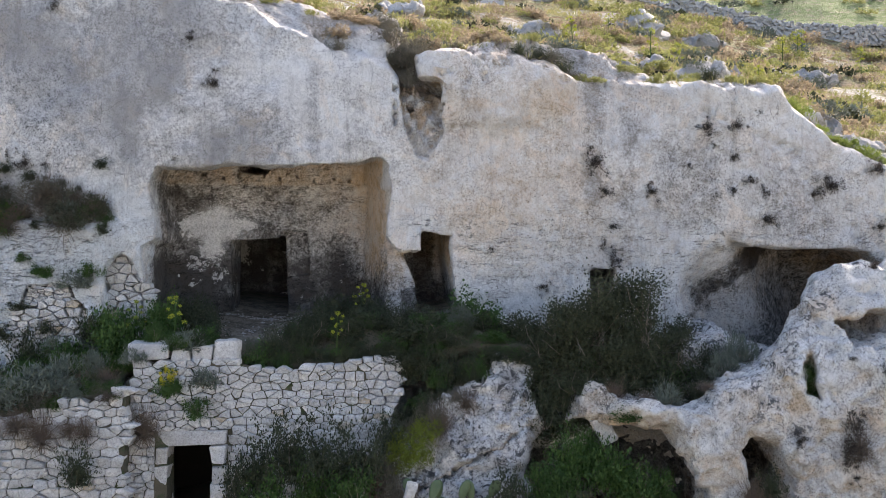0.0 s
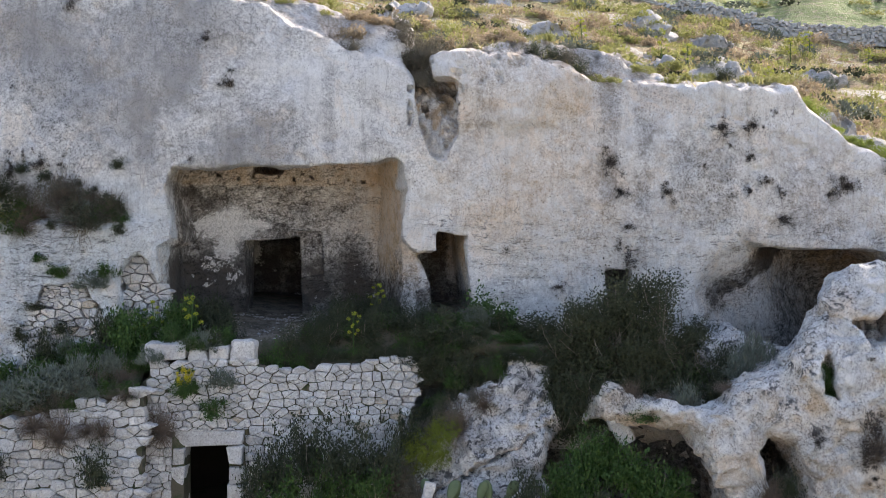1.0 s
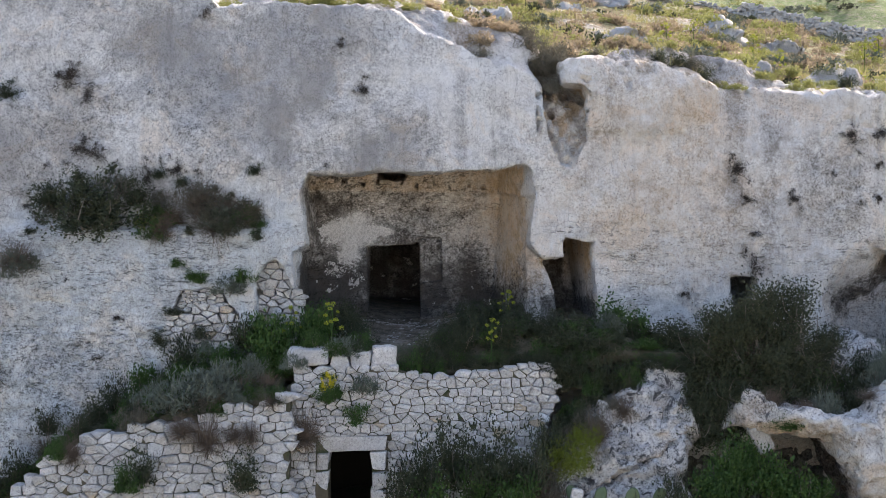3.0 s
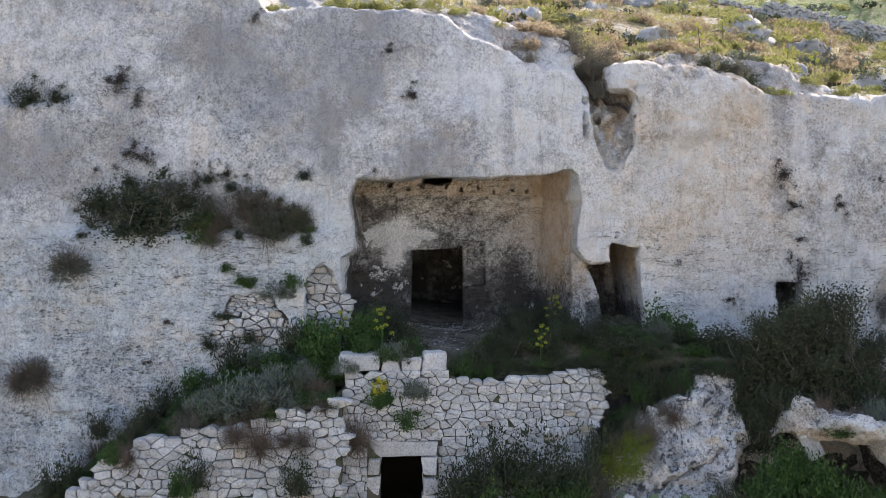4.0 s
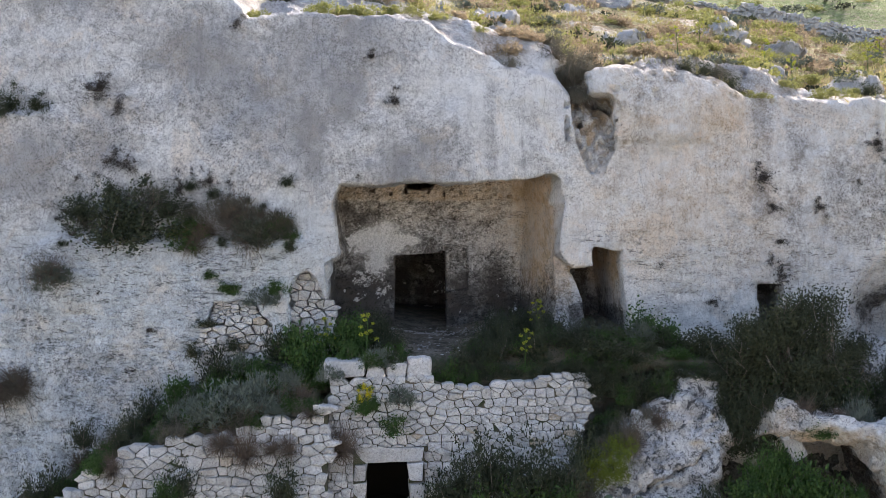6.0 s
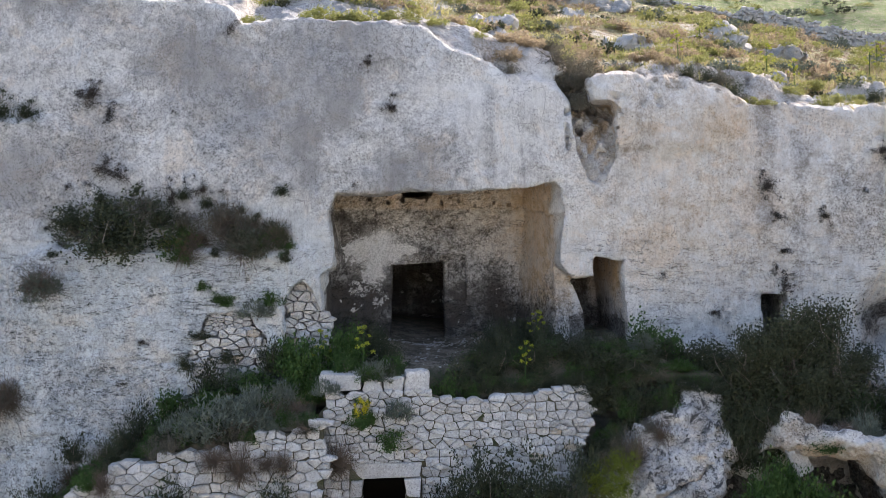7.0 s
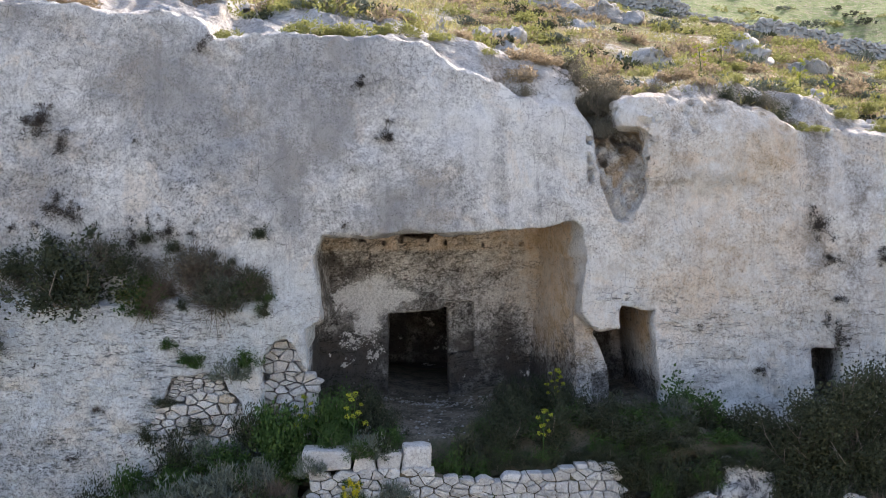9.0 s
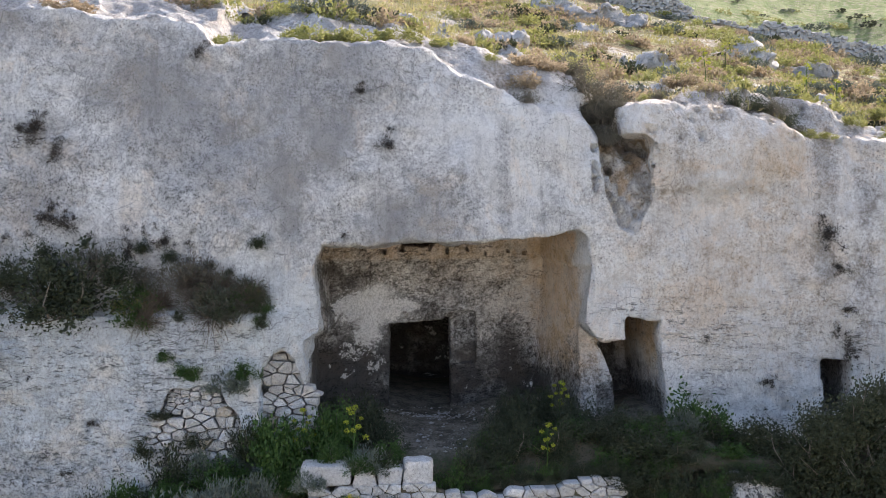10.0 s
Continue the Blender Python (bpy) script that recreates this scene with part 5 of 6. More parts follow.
# about the right face
on_cliff("tuft", [(3.42, 7.23, 0.33), (3.64, 6.63, 0.19), (4.66, 6.59, 0.21), (5.81, 7.97, 0.25), (6.44, 8.06, 0.21), (6.33, 7.36, 0.16), (6.67, 6.81, 0.16), (6.31, 6.62, 0.12), (7.04, 5.97, 0.20), (8.45, 6.66, 0.32), (8.10, 6.51, 0.15), (5.38, 7.18, 0.11)], (0, -0.8, 0.35))
on_cliff("tuft", [(3.77, 5.85, 0.16), (3.58, 5.47, 0.14), (3.81, 5.13, 0.25), (1.08, 5.36, 0.11), (9.57, 7.10, 0.25), (9.62, 5.77, 0.19), (5.94, 6.49, 0.11), (7.00, 6.59, 0.14), (5.94, 7.63, 0.10), (6.97, 8.33, 0.10), (2.2, 4.55, 0.15)], (0, -0.8, 0.35))
# the terrace before the dwelling
on_ground("dark", [(-3.52, 22.2, 3.47, 0.42), (-2.81, 22.5, 3.60, 0.62), (-1.99, 22.5, 3.60, 0.68), (-1.26, 22.7, 3.68, 0.60), (-0.49, 22.4, 3.42, 0.80), (0.07, 22.3, 3.31, 0.58), (-0.82, 23.2, 3.95, 0.40), (-2.51, 23.2, 3.95, 0.45), (-1.64, 23.4, 3.95, 0.45), (1.06, 23.0, 3.52, 0.66), (-5.3, 23.0, 3.95, 0.40), (-5.75, 23.0, 4.0, 0.42)])
on_ground("green", [(0.51, 23.2, 3.93, 0.66), (0.9, 22.4, 3.25, 0.42), (-5.98, 22.3, 3.92, 0.49), (-6.65, 22.2, 3.76, 0.58), (-6.40, 21.9, 3.28, 0.55), (-7.09, 21.5, 2.94, 0.36), (-7.48, 22.0, 3.27, 0.46), (-5.70, 22.5, 4.19, 0.36), (-7.84, 22.2, 3.19, 0.46), (-3.76, 21.9, 3.32, 0.29), (-9.18, 22.1, 2.93, 0.40), (-3.3, 21.95, 3.2, 0.25), (-6.95, 22.3, 3.9, 0.4)])
on_ground("dark", [(-8.48, 22.3, 3.47, 0.41), (-8.67, 22.4, 3.92, 0.30), (-9.74, 22.1, 2.71, 0.38), (-8.10, 22.4, 3.75, 0.35), (-4.89, 22.6, 3.75, 0.38), (-10.07, 21.0, 2.34, 0.31), (-8.75, 20.4, 1.57, 0.34), (-6.91, 20.35, 1.48, 0.40), (-10.99, 21.8, 2.21, 0.32), (-10.00, 21.8, 2.42, 0.34), (-11.38, 21.3, 1.32, 0.39), (-11.81, 21.3, 1.16, 0.39), (-7.2, 22.4, 3.9, 0.4)])
on_ground("grey", [(-7.92, 21.2, 2.56, 0.80), (-8.44, 21.1, 2.52, 0.55), (-7.36, 21.1, 2.41, 0.55), (-7.57, 21.4, 2.91, 0.56), (0.35, 23.0, 3.85, 0.45)])
on_ground("dry", [(-7.11, 20.65, 2.03, 0.38), (-8.07, 20.6, 2.14, 0.49), (-6.44, 20.75, 2.42, 0.31), (-5.81, 21.0, 2.27, 0.40), (-10.07, 20.5, 1.95, 0.27), (-6.80, 20.6, 2.22, 0.24), (-7.6, 20.6, 2.2, 0.40)])
on_ground("green", [(-5.05, 21.6, 3.47, 0.28), (-5.43, 21.25, 2.75, 0.22), (-9.04, 20.35, 1.39, 0.30), (-10.38, 20.5, 1.9, 0.22)])
on_ground("dark", [(-3.9 + 0.31 * k, 21.92 + 0.03 * k, 3.28, 0.24 + 0.05 * math.sin(k * 2.3)) for k in range(11)])
on_ground("dark", [(-0.75 + 0.34 * k, 22.0 + 0.05 * math.sin(k * 3), 3.05 + 0.06 * math.sin(k * 1.7), 0.36) for k in range(8)])
on_ground("green", [(-0.2, 21.9, 2.9, 0.26), (0.6, 21.95, 3.1, 0.28), (1.3, 22.1, 3.2, 0.3)])
on_ground("dark", [(-5.5, 23.7, 4.0, 0.4), (-5.2, 24.1, 4.05, 0.34), (-2.6, 23.9, 4.0, 0.36), (-2.1, 24.2, 4.05, 0.36), (-1.6, 24.0, 4.05, 0.36), (-1.3, 23.6, 4.0, 0.36), (-2.9, 23.3, 3.9, 0.36), (-5.6, 23.2, 3.9, 0.5), (-5.2, 23.4, 3.9, 0.45), (-4.95, 22.9, 3.8, 0.36), (-5.75, 24.2, 4.0, 0.4), (-3.05, 22.8, 3.7, 0.36), (-2.4, 24.6, 4.1, 0.36), (-1.9, 24.9, 4.1, 0.36), (-2.7, 24.4, 4.1, 0.3)])
on_ground("yellow", [(-5.40, 21.14, 3.02, 0.20)])
on_ground("green", [(-5.46, 21.12, 2.82, 0.22), (-5.25, 21.12, 2.85, 0.16)])
# below the ruined wall
on_ground("dark", [(-2.96, 20.7, 1.70, 0.65), (-3.61, 20.6, 1.41, 0.64), (-2.33, 20.6, 1.55, 0.70), (-1.69, 20.7, 1.50, 0.65), (-3.95, 20.5, 1.0, 0.42), (-0.93, 21.9, 2.35, 0.46), (-1.11, 22.2, 2.65, 0.40), (-1.2, 21.2, 1.9, 0.4)])
on_ground("green", [(-2.6, 20.4, 1.0, 0.5), (-3.4, 20.3, 0.9, 0.5), (-1.8, 20.3, 0.95, 0.5)])
# boulder, gully and outcrop
for x, y, z, r in ((-0.74, 21.0, 1.60, 0.56), (-0.42, 21.2, 1.88, 0.40), (-0.98, 21.05, 1.32, 0.40), (-0.60, 21.05, 1.36, 0.36)):
    plan("moss", (x, y, z), r, 1.0, (-0.25, -0.6, 0.75))
on_ground("sage", [(-0.3, 21.35, 2.2, 0.34), (0.15, 21.5, 2.5, 0.28), (-0.7, 21.3, 1.95, 0.3), (-1.2, 20.9, 1.3, 0.4), (-1.05, 20.7, 0.9, 0.4)])
on_ground("dark", [(-0.5, 21.5, 2.3, 0.26), (0.5, 21.8, 2.9, 0.24), (-1.1, 21.3, 1.7, 0.3)])
on_ground("dry", [(-0.19, 21.3, 2.2, 0.36), (0.35, 21.5, 2.45, 0.34), (-1.45, 20.8, 1.2, 0.36), (-0.75, 20.55, 0.75, 0.34), (5.71, 20.5, 0.85, 0.42), (7.67, 20.3, 1.80, 0.34)])
on_ground("green", [(2.31, 20.9, 1.54, 0.50), (2.94, 20.8, 1.23, 0.56), (3.57, 20.7, 0.95, 0.50), (2.16, 20.6, 0.95, 0.48), (1.73, 20.6, 1.0, 0.43), (3.42, 21.0, 1.30, 0.42), (2.65, 21.2, 1.52, 0.40), (4.05, 20.9, 0.9, 0.33), (4.43, 22.0, 2.63, 0.44)])
on_ground("dark", [(2.25, 21.5, 2.6, 0.36), (2.0, 21.6, 2.3, 0.4), (4.9, 21.4, 2.5, 0.34), (3.6, 22.0, 2.8, 0.4), (4.4, 22.2, 2.9, 0.4)])
on_ground("dry", [(3.2, 21.3, 2.65, 0.30), (3.8, 21.1, 2.45, 0.28), (5.0, 20.9, 2.55, 0.3)])
on_ground("grey", [(4.25, 21.2, 2.5, 0.34), (5.63, 21.9, 3.04, 0.43), (5.92, 22.1, 3.37, 0.37)])
on_ground("dark", [(4.98, 21.9, 2.58, 0.40), (5.32, 22.3, 3.10, 0.41), (6.0, 20.4, 1.0, 0.30), (3.43, 21.7, 2.5, 0.22), (1.1, 20.3, 0.9, 0.45), (2.4, 20.1, 0.5, 0.45)])
on_cliff("green", [(6.90, 2.95, 0.20), (6.93, 2.66, 0.15)], UPOUT, 0.6, 1.6)
on_cliff("tuft", [(6.54, 1.75, 0.18), (7.51, 1.42, 0.26), (7.68, 0.99, 0.15), (8.54, 4.98, 0.2), (7.67, 3.25, 0.09), (8.19, 3.06, 0.15), (7.6, 1.85, 0.36)], (0, -0.8, 0.35))
# along the rim
on_ground("sage", [(-0.95, 24.75, 10.2, 0.9), (-0.5, 25.0, 10.3, 0.7), (-1.2, 24.5, 9.9, 0.5), (-0.89, 24.3, 9.45, 0.42), (-1.34, 25.2, 10.5, 0.6), (-0.75, 24.6, 10.0, 0.55)], 0.9)
on_ground("sage", [ (2.47, 24.55, 9.27, 0.45), (1.95, 24.5, 9.13, 0.28), (2.95, 24.6, 9.25, 0.35), (0.32, 24.6, 10.10, 0.3), (-2.29, 23.8, 9.73, 0.28)], 0.9)
on_ground("brown", [(-2.31, 24.3, 10.31, 0.52), (-1.71, 24.8, 10.21, 0.38), (-2.15, 24.8, 10.61, 0.51), (-6.0, 24.2, 11.15, 0.30), (1.33, 24.8, 10.21, 0.32), (-0.28, 26.0, 10.62, 0.41), (1.13, 26.0, 10.82, 0.5), (-10.65, 24.0, 11.55, 0.5)], 0.8)
on_ground("olive", [(3.11, 24.55, 9.31, 0.30), (3.47, 24.5, 9.26, 0.25), (4.27, 25.2, 9.52, 0.33), (4.84, 24.8, 9.21, 0.32), (5.62, 24.8, 9.15, 0.32), (5.42, 27.0, 10.20, 0.45), (1.23, 26.5, 10.87, 0.41), (-7.75, 23.8, 11.10, 0.36)], 0.8)
on_ground("olive", [(-6.31, 24.0, 11.21, 0.55), (-5.34, 24.2, 11.30, 0.62), (-4.61, 24.2, 11.23, 0.42), (-5.75, 24.0, 11.12, 0.36), (2.06, 25.2, 10.0, 0.3), (0.31, 25.0, 10.15, 0.35), (-3.8, 24.6, 11.0, 0.35)], 0.8)

on_ground("brown", [(0.1, 26.2, 10.2, 0.7), (0.9, 26.6, 10.4, 0.6), (-0.4, 26.6, 10.6, 0.6), (-2.6, 26.3, 11.0, 0.5), (-3.4, 25.2, 10.9, 0.35), (1.5, 27.3, 10.6, 0.5), (2.8, 27.4, 10.4, 0.5)], 0.9)
on_ground("olive", [(1.9, 25.9, 10.1, 0.3), (0.6, 25.5, 10.0, 0.28), (5.2, 25.3, 9.4, 0.4), (5.9, 25.6, 9.4, 0.35), (6.7, 24.9, 9.1, 0.36), (7.4, 25.0, 9.0, 0.4), (8.0, 25.3, 8.8, 0.45), (3.6, 26.8, 10.1, 0.45), (4.6, 26.4, 9.9, 0.4), (-2.9, 24.4, 10.4, 0.22)], 0.85)
on_ground("dark", [(-1.5, 25.9, 10.5, 0.4), (-0.55, 25.4, 10.2, 0.5), (1.75, 24.5, 9.2, 0.3), (2.2, 24.5, 9.2, 0.36), (2.7, 24.52, 9.2, 0.36), (6.2, 25.2, 9.2, 0.35)], 0.9)

on_ground("sage", [(-0.85, 24.5, 9.9, 0.42), (-0.62, 24.3, 9.5, 0.36), (-0.55, 24.15, 9.2, 0.30), (-0.75, 24.1, 9.25, 0.28)])
on_ground("dark", [(1.9, 21.6, 2.55, 0.6), (2.6, 21.5, 2.7, 0.55), (3.4, 21.6, 2.8, 0.5), (4.3, 21.6, 2.65, 0.5), (1.5, 22.0, 2.9, 0.5)])

on_ground("fresh", [(7.7 + 0.36 * k, 24.5 + 0.12 * math.sin(2.1 * k), float(rim(np.array(7.7 + 0.36 * k))) + 0.35, 0.34 + 0.09 * math.sin(1.7 * k)) for k in range(9)], 0.9)


def scatter_hill():
    """Low shrubs and cushions over the hillside."""
    g = random.Random(77)
    for _ in range(1900):
        u = g.random()
        y = 25.6 + 33 * u ** 1.2
        x = g.uniform(-9 - 0.1 * (y - 24), 12 + 0.45 * (y - 24))
        n = noise.noise(Vector((x * 0.25, y * 0.25, 3)))
        if (x < -2.5 and y > 29) or y > wall_line(x) - 0.6:
            continue
        p = ray((x, y, 40), (0, 0, -1))
        if not p:
            continue
        if noise.noise(Vector((x * 0.45, y * 0.45, 17))) > 0.25 or fbm(np.array([tuple(p)]), 0.35, 4, 23)[0] > 0.24:
            continue
        w = g.random() + 0.5 * n
        kind = "far_brown" if w < 0.40 else "far_olive" if w < 0.84 else "far_dark" if w < 0.91 else "far_grey"
        plan(kind, (x, y, p.z - 0.06), g.uniform(0.24, 0.60) * (1.0 + 0.008 * (y - 24)), g.uniform(0.75, 1.15))
    for _ in range(260):
        y = g.uniform(58, 100)
        x = g.uniform(-10, 0.55 * y)
        p = ray((x, y, 80), (0, 0, -1))
        if p:
            plan(g.choice(("far_dark", "far_olive", "far_olive", "far_grey")), (x, y, p.z - 0.1), g.uniform(0.25, 0.9), g.uniform(0.5, 0.8))


scatter_hill()


def scatter_terrace():
    """Scrub that covers the terrace, the gully and the foot of the walls."""
    g = random.Random(55)
    for x0, x1, y0, y1, z0, n, kinds in ((-3.2, 0.6, 21.9, 23.3, 6.0, 34, ("dark", "dark", "green")), (-8.8, -4.7, 21.2, 22.6, 5.0, 52, ("green", "dark", "green", "grey")), (0.4, 5.2, 22.2, 23.6, 5.0, 26, ("dark", "dark", "green")),
                                         (-11.8, -8.8, 21.0, 22.3, 4.0, 24, ("dark", "green", "dry")), (-3.5, 4.6, 20.0, 20.7, 1.4, 26, ("green", "dark", "green")), (-0.8, 0.4, 21.6, 22.4, 3.6, 9, ("dark",)), (-9.2, -6.3, 20.8, 21.4, 4.0, 26, ("dry", "grey", "sage", "dark", "green"))):
        for _ in range(n):
            x, y = g.uniform(x0, x1), g.uniform(y0, y1)
            p = ray((x, y, z0), (0, 0, -1))
            if p and not (y < 20.8 and -1.3 < x < 1.2):
                r = g.uniform(0.22, 0.42)
                plan(g.choice(kinds), (x, y, p.z - 0.05), r, g.uniform(0.8, 1.2))


scatter_terrace()
GRASS_SPOTS = []
g = random.Random(88)
for _ in range(12000):
    y = 24.6 + 31 * g.random() ** 1.4
    x = g.uniform(-9, 12 + 0.45 * (y - 24))
    if noise.noise(Vector((x * 0.35, y * 0.35, 9))) + g.uniform(-0.35, 0.35) < 0.12 + 0.5 * max(0.0, (27.5 - y) / 3):
        continue
    p = ray((x, y, 40), (0, 0, -1))
    if p:
        GRASS_SPOTS.append(p.copy())
FENNEL = []
for x, y, z, top in ((-5.42, 21.75, 3.45, 4.45), (-2.22, 21.95, 3.3, 4.12), (-1.80, 23.6, 3.75, 4.62), (-6.2, 22.2, 3.4, 4.35)):
    FENNEL.append((Vector((x, y, z)), top - z))
for _ in range(9):
    y = g.uniform(34, 52)
    x = g.uniform(5, 0.42 * y)
    p = ray((x, y, 40), (0, 0, -1))
    if p:
        FENNEL.append((p.copy(), g.uniform(0.9, 1.4)))

rng = random.Random(99)
PLANS.sort(key=lambda row: row[1].y)
COUNT, REST = {}, {}
for kind, base, r, tall, axis in PLANS:
    COUNT[kind] = COUNT.get(kind, 0) + 1
    src = rng.choice(KINDS["dark_big" if kind == "dark" and r > 0.5 else kind])
    turn = Vector((0, 0, 1)).rotation_difference(axis.normalized())
    m = Matrix.LocRotScale(base, turn @ Euler((0, 0, rng.uniform(0, 6.28))).to_quaternion(), Vector((r * rng.uniform(0.9, 1.12), r * rng.uniform(0.9, 1.12), r * tall)))
    if kind.startswith("far") and COUNT[kind] > 210:
        me = next(c for c in src.children if c.name.startswith("foliage")).data
        v = np.empty(len(me.vertices) * 3, dtype=np.float32)
        me.vertices.foreach_get("co", v)
        v = v.reshape(-1, 3) @ np.array(m.to_3x3()).T + np.array(m.translation)
        REST.setdefault(kind, []).append(v)
    else:
        copy_thing(src, m)
for kind, rows in REST.items():
    v = np.concatenate(rows)
    ob = array_part("hillside_scrub", (v, np.arange(len(v)).reshape(-1, 4)), LEAF[kind[4:]], None)
    tagged(ob, "low scrub covering the farther hillside", "scrub", kind="stuff")
fennel = [make_fennel("giant_fennel", 91 + k, 1.0, 8 + k) for k in range(3)]
for k, (base, tall) in enumerate(FENNEL):
    copy_thing(fennel[k % 3], Matrix.LocRotScale(base, Euler((0.05 * math.sin(k), 0.06 * math.cos(2 * k), k * 1.3)), Vector((tall, tall, tall))))
for group in (*KINDS.values(), fennel):
    for src in group:
        for ob in (*src.children_recursive, src):
            bpy.data.objects.remove(ob)


def build_grass():
    """Blades of grass on the hillside."""
    g = np.random.default_rng(5)
    spots = np.array([tuple(p) for p in GRASS_SPOTS])
    c = np.repeat(spots, 16, axis=0)
    c = c + g.normal(size=c.shape) * np.array([0.24, 0.24, 0.0])
    n = len(c)
    d = g.normal(size=(n, 3)) * np.array([0.5, 0.5, 0.15]) + np.array([0, 0, 0.9])
    d /= np.linalg.norm(d, axis=1)[:, None]
    s = np.cross(d, g.normal(size=(n, 3)))
    s /= np.linalg.norm(s, axis=1)[:, None]
    ln = g.uniform(0.09, 0.24, n)[:, None]
    w = g.uniform(0.009, 0.020, n)[:, None] * (1 + 0.03 * (c[:, 1:2] - 24))
    c[:, 2] -= 0.06
    v = np.stack([c - s * w, c + s * w, c + d * ln], axis=1).reshape(-1, 3)
    me = mesh_of("grass", v, np.arange(3 * n).reshape(-1, 3), False)
    me.materials.append(LEAF["straw"])
    return tagged(new("hillside_grass", me), "sunlit yellow-green grass on the hillside", "grass", kind="stuff")


grass = build_grass()


# ---------------------------------------------------------------- the tree in the gully
def build_tree():
    g = np.random.default_rng(17)
    tree = new("tree")
    tagged(tree, "broad dark evergreen tree with bare inner branches beneath the cliff", "tree")
    tree.location = (3.2, 22.35, 2.35)
    tips = []
    for k in range(90):
        a = g.uniform(0, 2 * np.pi)
        e = math.asin(g.uniform(-0.25, 1.0))
        rad = g.uniform(0.55, 1.0) + 0.12 * math.sin(3 * a + 1) + 0.10 * math.sin(5 * e + 2 * a)
        tips.append((-0.1 + rad * 1.92 * math.cos(e) ** 0.5 * math.cos(a), rad * 0.95 * math.cos(e) ** 0.5 * math.sin(a), 0.80 + rad * 1.65 * math.sin(e) - 0.35 * abs(math.cos(a))))
    tips += [(-0.85 + g.uniform(-0.35, 0.3), -0.35 + g.uniform(-0.15, 0.1), z) for z in (-0.55, -0.4, -0.1, 0.0, 0.2, 0.3, 0.45)]
    tips += [(g.uniform(-0.5, 1.0), g.uniform(-0.5, 0.0), g.uniform(1.7, 2.4)) for _ in range(12)]
    tips += [(-1.25 + g.uniform(-0.3, 0.3), -0.55 + g.uniform(-0.2, 0.1), g.uniform(-0.6, 0.5)) for _ in range(9)]
    tips = np.array(tips)
    trunk = [[(np.array([0, 0, -0.3]), 0.11), (np.array([0.05, -0.05, 0.3]), 0.09), (np.array([-0.05, -0.1, 0.8]), 0.06)],
             [(np.array([0.1, 0, -0.3]), 0.09), (np.array([0.5, -0.1, 0.4]), 0.07), (np.array([0.8, -0.2, 0.9]), 0.045)],
             [(np.array([-0.1, 0, -0.3]), 0.08), (np.array([-0.5, -0.1, 0.3]), 0.06), (np.array([-0.9, -0.15, 0.8]), 0.04)]]
    array_part("trunk", tube_arrays(trunk, 7), BARK, tree, True)
    limbs = []
    for t in tips:
        root = trunk[0 if abs(t[0]) < 0.5 else 1 if t[0] > 0 else 2][2][0]
        m = root * 0.45 + t * 0.55 + g.normal(size=3) * 0.14
        limbs.append([(root, 0.028), (m, 0.016), (t * 0.97, 0.006)])
        for _ in range(3):
            e = m * 0.5 + t * 0.5 + g.normal(size=3) * 0.28
            limbs.append([(m, 0.010), (m * 0.4 + e * 0.6 + g.normal(size=3) * 0.05, 0.007), (e, 0.003)])
    array_part("branchwork", tube_arrays(limbs, 4), BARK, tree, label="bare pale inner branchwork")
    n = 76000
    w = g.uniform(0.2, 1.8, len(tips))
    pick = g.choice(len(tips), n, p=w / w.sum())
    dev = g.normal(size=(n, 3)) * np.array([0.17, 0.17, 0.12])
    c = tips[pick] * g.uniform(0.80, 1.03, n)[:, None] + dev
    out = c - np.array([0, 0, 0.5])
    out /= np.linalg.norm(out, axis=1)[:, None] + 1e-6
    array_part("crown", leaf_arrays(g, c, out, 0.055, 0.034), LEAF["tree"], tree)
    return tree


tree = build_tree()


def build_cactus():
    """A prickly pear: oval pads growing out of one another."""
    k = Net("cactus", 0.55)
    mat = k.done(k.mix(k.noise(6, 4), (0.055, 0.080, 0.040), (0.12, 0.155, 0.080)))
    cactus = new("prickly_pear")
    tagged(cactus, "prickly pear cactus with grey-green oval pads", "cactus")
    cactus.location = (0.05, 20.25, 0.35)
    r = random.Random(4)
    base = [(-0.75, 0.30, -0.25), (-0.45, 0.1, 0.3), (-0.2, 0.2, -0.3), (0.1, 0, 0.25), (0.35, 0.1, -0.2), (0.6, 0.15, 0.5)]
    for x, y, lean in base:
        for lvl in range(2):
            bm = bmesh.new()
            bmesh.ops.create_uvsphere(bm, u_segments=12, v_segments=8, radius=1.0)
            m = Matrix.LocRotScale(Vector((x + lean * 0.3 * lvl, y - 0.05 * lvl, 0.25 + 0.34 * lvl)), Euler((r.uniform(-0.3, 0.3), lean + r.uniform(-0.2, 0.2), r.uniform(-0.6, 0.6))), Vector((0.13, 0.03, 0.20)))
            for v in bm.verts:
                v.co.x *= 0.78 + 0.22 * v.co.z
            bmesh.ops.transform(bm, matrix=m, verts=bm.verts)
            ob = part("pad", bm, mat, cactus)
            ob.data.polygons.foreach_set("use_smooth", [True] * len(ob.data.polygons))
    return cactus


cactus = build_cactus()


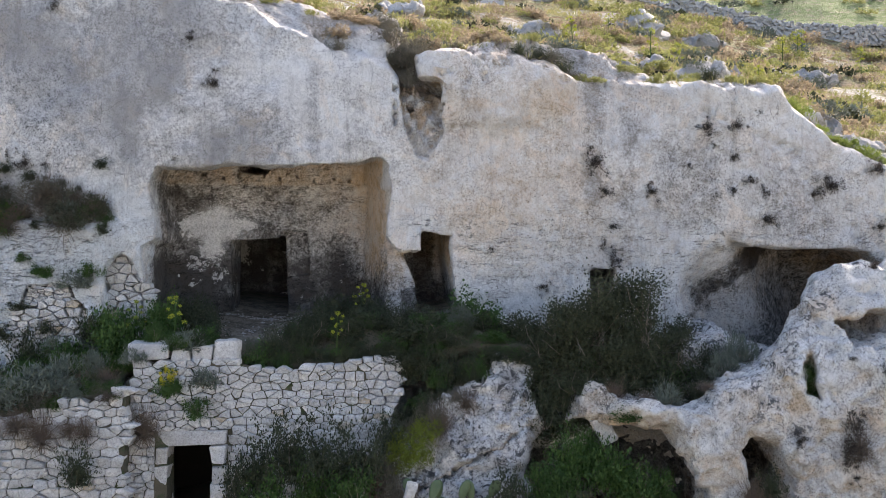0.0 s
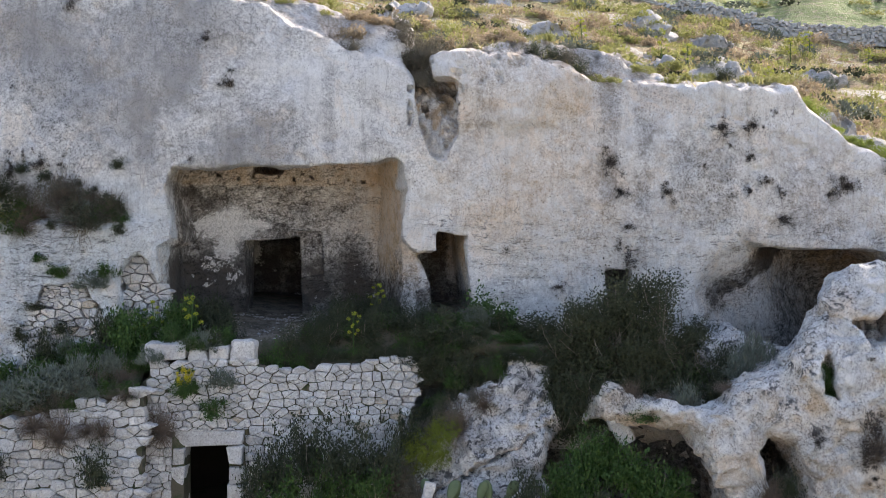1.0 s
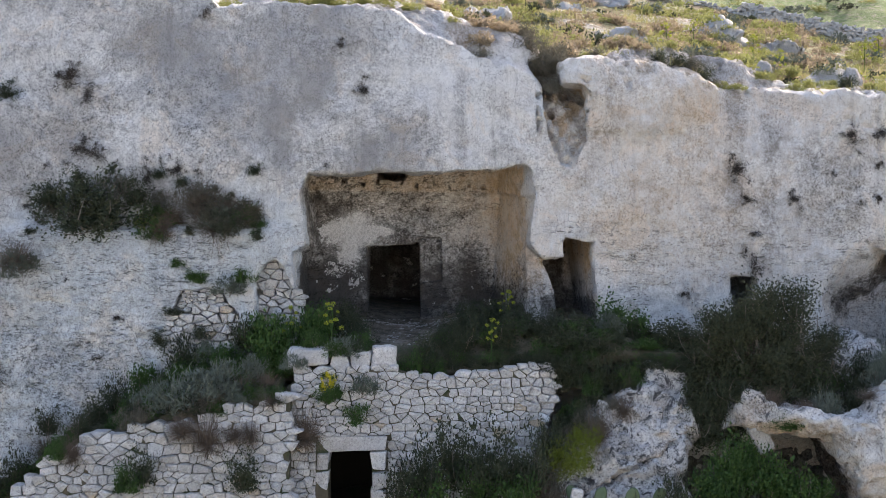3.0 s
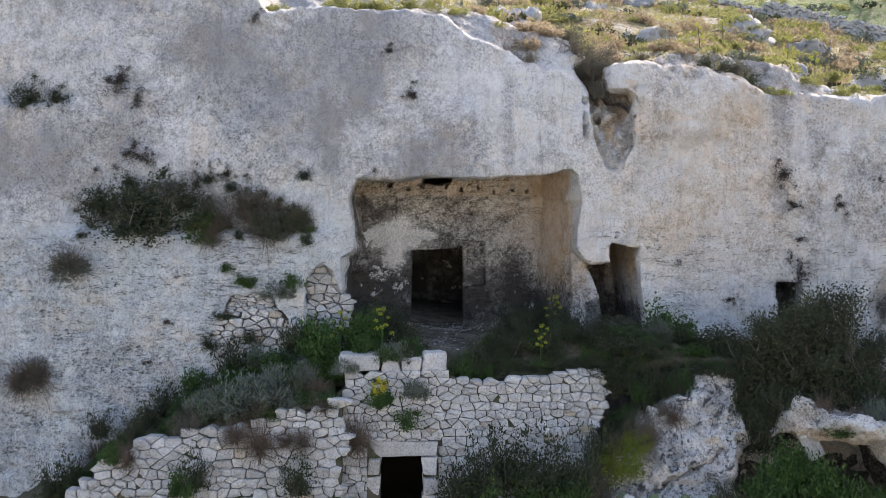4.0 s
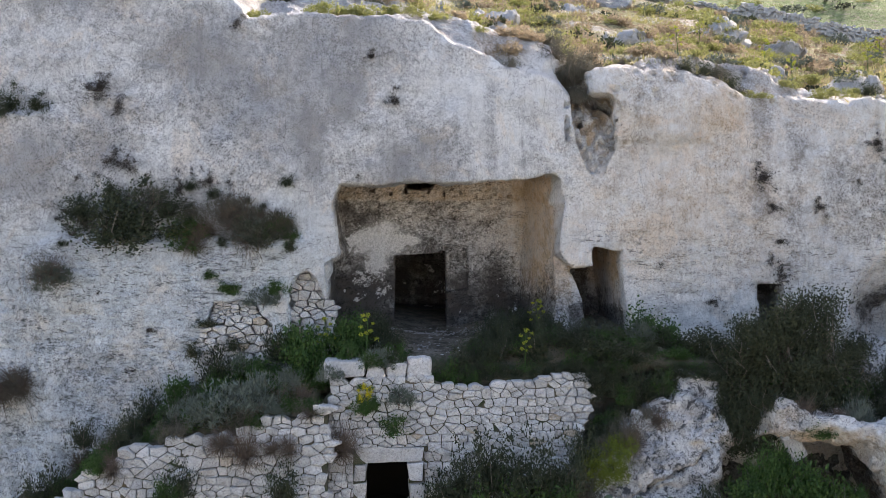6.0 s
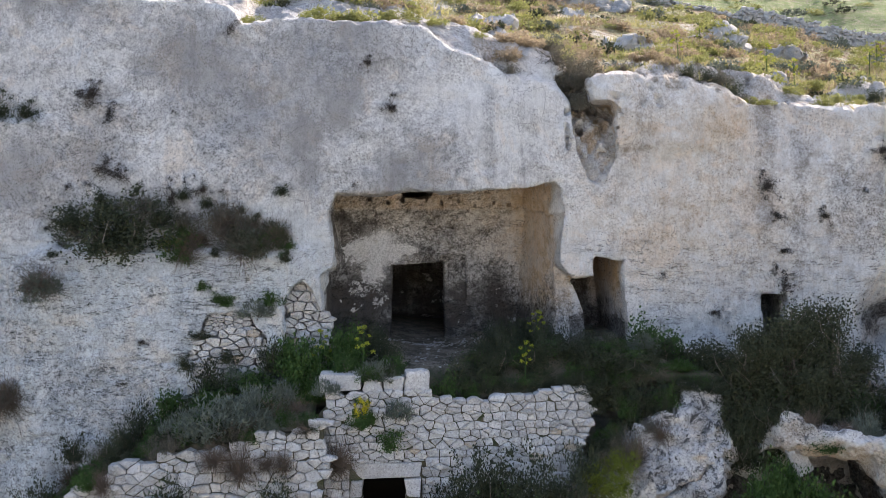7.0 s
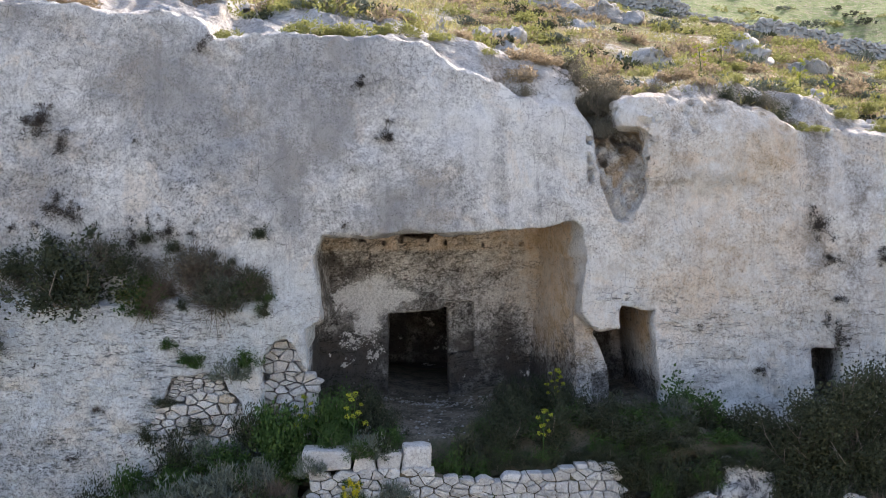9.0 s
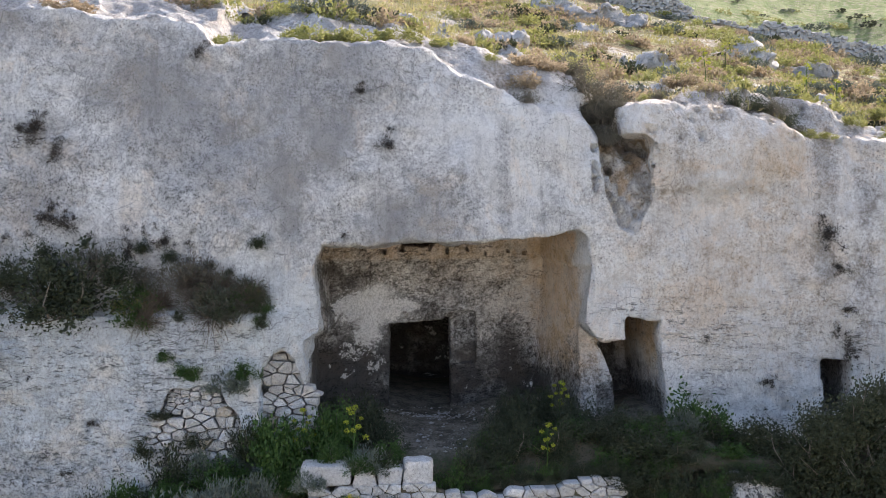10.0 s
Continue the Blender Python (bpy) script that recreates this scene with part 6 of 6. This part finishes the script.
def build_loose_stones():
    ob = shaped_block("leaning_slab", None, -0.17, 0.17, -0.32, 0.32, -0.07, 0.07, STONE, 61, bevel=0.05, rough=0.03)
    ob.matrix_world = pose(3.05, 21.45, 1.82, 15, -28, 0)
    tagged(ob, "grey stone slab leaning at the mouth of the cave", "stone slab")
    up = shaped_block("upright_stone", None, -0.11, 0.11, -0.1, 0.36, -0.08, 0.08, STONE, 62, bevel=0.06, rough=0.03)
    up.matrix_world = pose(-0.80, 20.3, 0.75, 0, 14, 0)
    tagged(up, "upright grey stone beside the prickly pear", "stone")


build_loose_stones()


def build_debris():
    """Small broken stones over the trodden floor before the dwelling."""
    g = np.random.default_rng(12)
    unit = np.array([(1, 0, 0), (-1, 0, 0), (0, 1, 0), (0, -1, 0), (0, 0, 1), (0, 0, -1)])
    faces = np.array([(0, 2, 4), (2, 1, 4), (1, 3, 4), (3, 0, 4), (2, 0, 5), (1, 2, 5), (3, 1, 5), (0, 3, 5)])
    vs = []
    for _ in range(300):
        x, y = g.normal(-3.9, 0.65), g.uniform(22.6, 26.2) if g.random() < 0.6 else g.normal(25.45, 0.12)
        z = float(terrace_height(np.array([[x]]), np.array([[y]]))[0, 0])
        if abs(x + 3.9) < 1.4:
            r = g.uniform(0.010, 0.04) * (1.5 if g.random() < 0.08 else 1)
            vs.append(unit * g.uniform(0.6, 1.3, (6, 1)) * np.array([r, r, 0.6 * r]) + np.array([x, y, z + 0.2 * r]))
    q = (faces[None] + 6 * np.arange(len(vs))[:, None, None]).reshape(-1, 3)
    ob = array_part("debris", (np.concatenate(vs), q), LEDGE, None)
    return tagged(ob, "broken pale stones on the trodden earth floor", "rubble", kind="stuff")


build_debris()


k = Net("field_stone", 0.95)
FIELD_STONE = k.done(k.mix(k.math("ADD", k.math("MULTIPLY", k.island(), 0.7), k.math("MULTIPLY", k.noise(3, 6, 0.7), 0.3)), (0.30, 0.29, 0.27), (0.52, 0.50, 0.47)))


def build_field_wall(line, high):
    """A far dry-stone wall across the hillside, along a line of x, y."""
    r = random.Random(21)
    box = np.array([(i, j, k) for i in (-0.5, 0.5) for j in (-0.5, 0.5) for k in (-0.5, 0.5)])
    sides = np.array([(0, 1, 3, 2), (4, 6, 7, 5), (0, 4, 5, 1), (2, 3, 7, 6), (0, 2, 6, 4), (1, 5, 7, 3)])
    xs, ys = [p[0] for p in line], [p[1] for p in line]
    x, rows = xs[0], []
    while x < xs[-1]:
        y = float(np.interp(x, xs, ys)) + 0.15 * math.sin(x * 1.3)
        z0 = float(hill(np.array(x), np.array(y))) - 0.15
        for k in range(int(high / 0.085) + r.randint(-1, 1)):
            w = r.uniform(0.10, 0.22)
            m = np.array(Matrix.LocRotScale(Vector((x + r.uniform(-0.10, 0.10), y + r.uniform(-0.12, 0.12), z0 + 0.085 * k + r.uniform(-0.02, 0.02))), Euler((r.uniform(-0.3, 0.3), r.uniform(-0.5, 0.5), r.uniform(-0.4, 0.4))), Vector((w, 0.40, r.uniform(0.08, 0.12)))))
            rows.append(box @ m[:3, :3].T + m[:3, 3])
        x += 0.085
    n = len(rows)
    faces = (sides[None] + 8 * np.arange(n)[:, None, None]).reshape(-1, 4)
    ob = array_part("field_wall", (np.concatenate(rows), faces), FIELD_STONE, None)
    return tagged(ob, "far grey dry-stone field wall across the hillside", "stone wall", kind="structure")


build_field_wall([(x, float(wall_line(x))) for x in (4.0, 7.3, 10.15)], 1.05)
build_field_wall([(x, float(wall_line(x))) for x in (10.2, 12.6, 13.7)], 0.5)
build_field_wall([(x, float(wall_line(x))) for x in (13.75, 15.2, 17.5, 21.6, 26.0, 44.0)], 0.95)

# ---------------------------------------------------------------- the whole site stands upright
for ob in list(scene.objects):
    if ob.parent is None and ob not in (cam, sun):
        ob.matrix_basis = LEVEL @ ob.matrix_basis
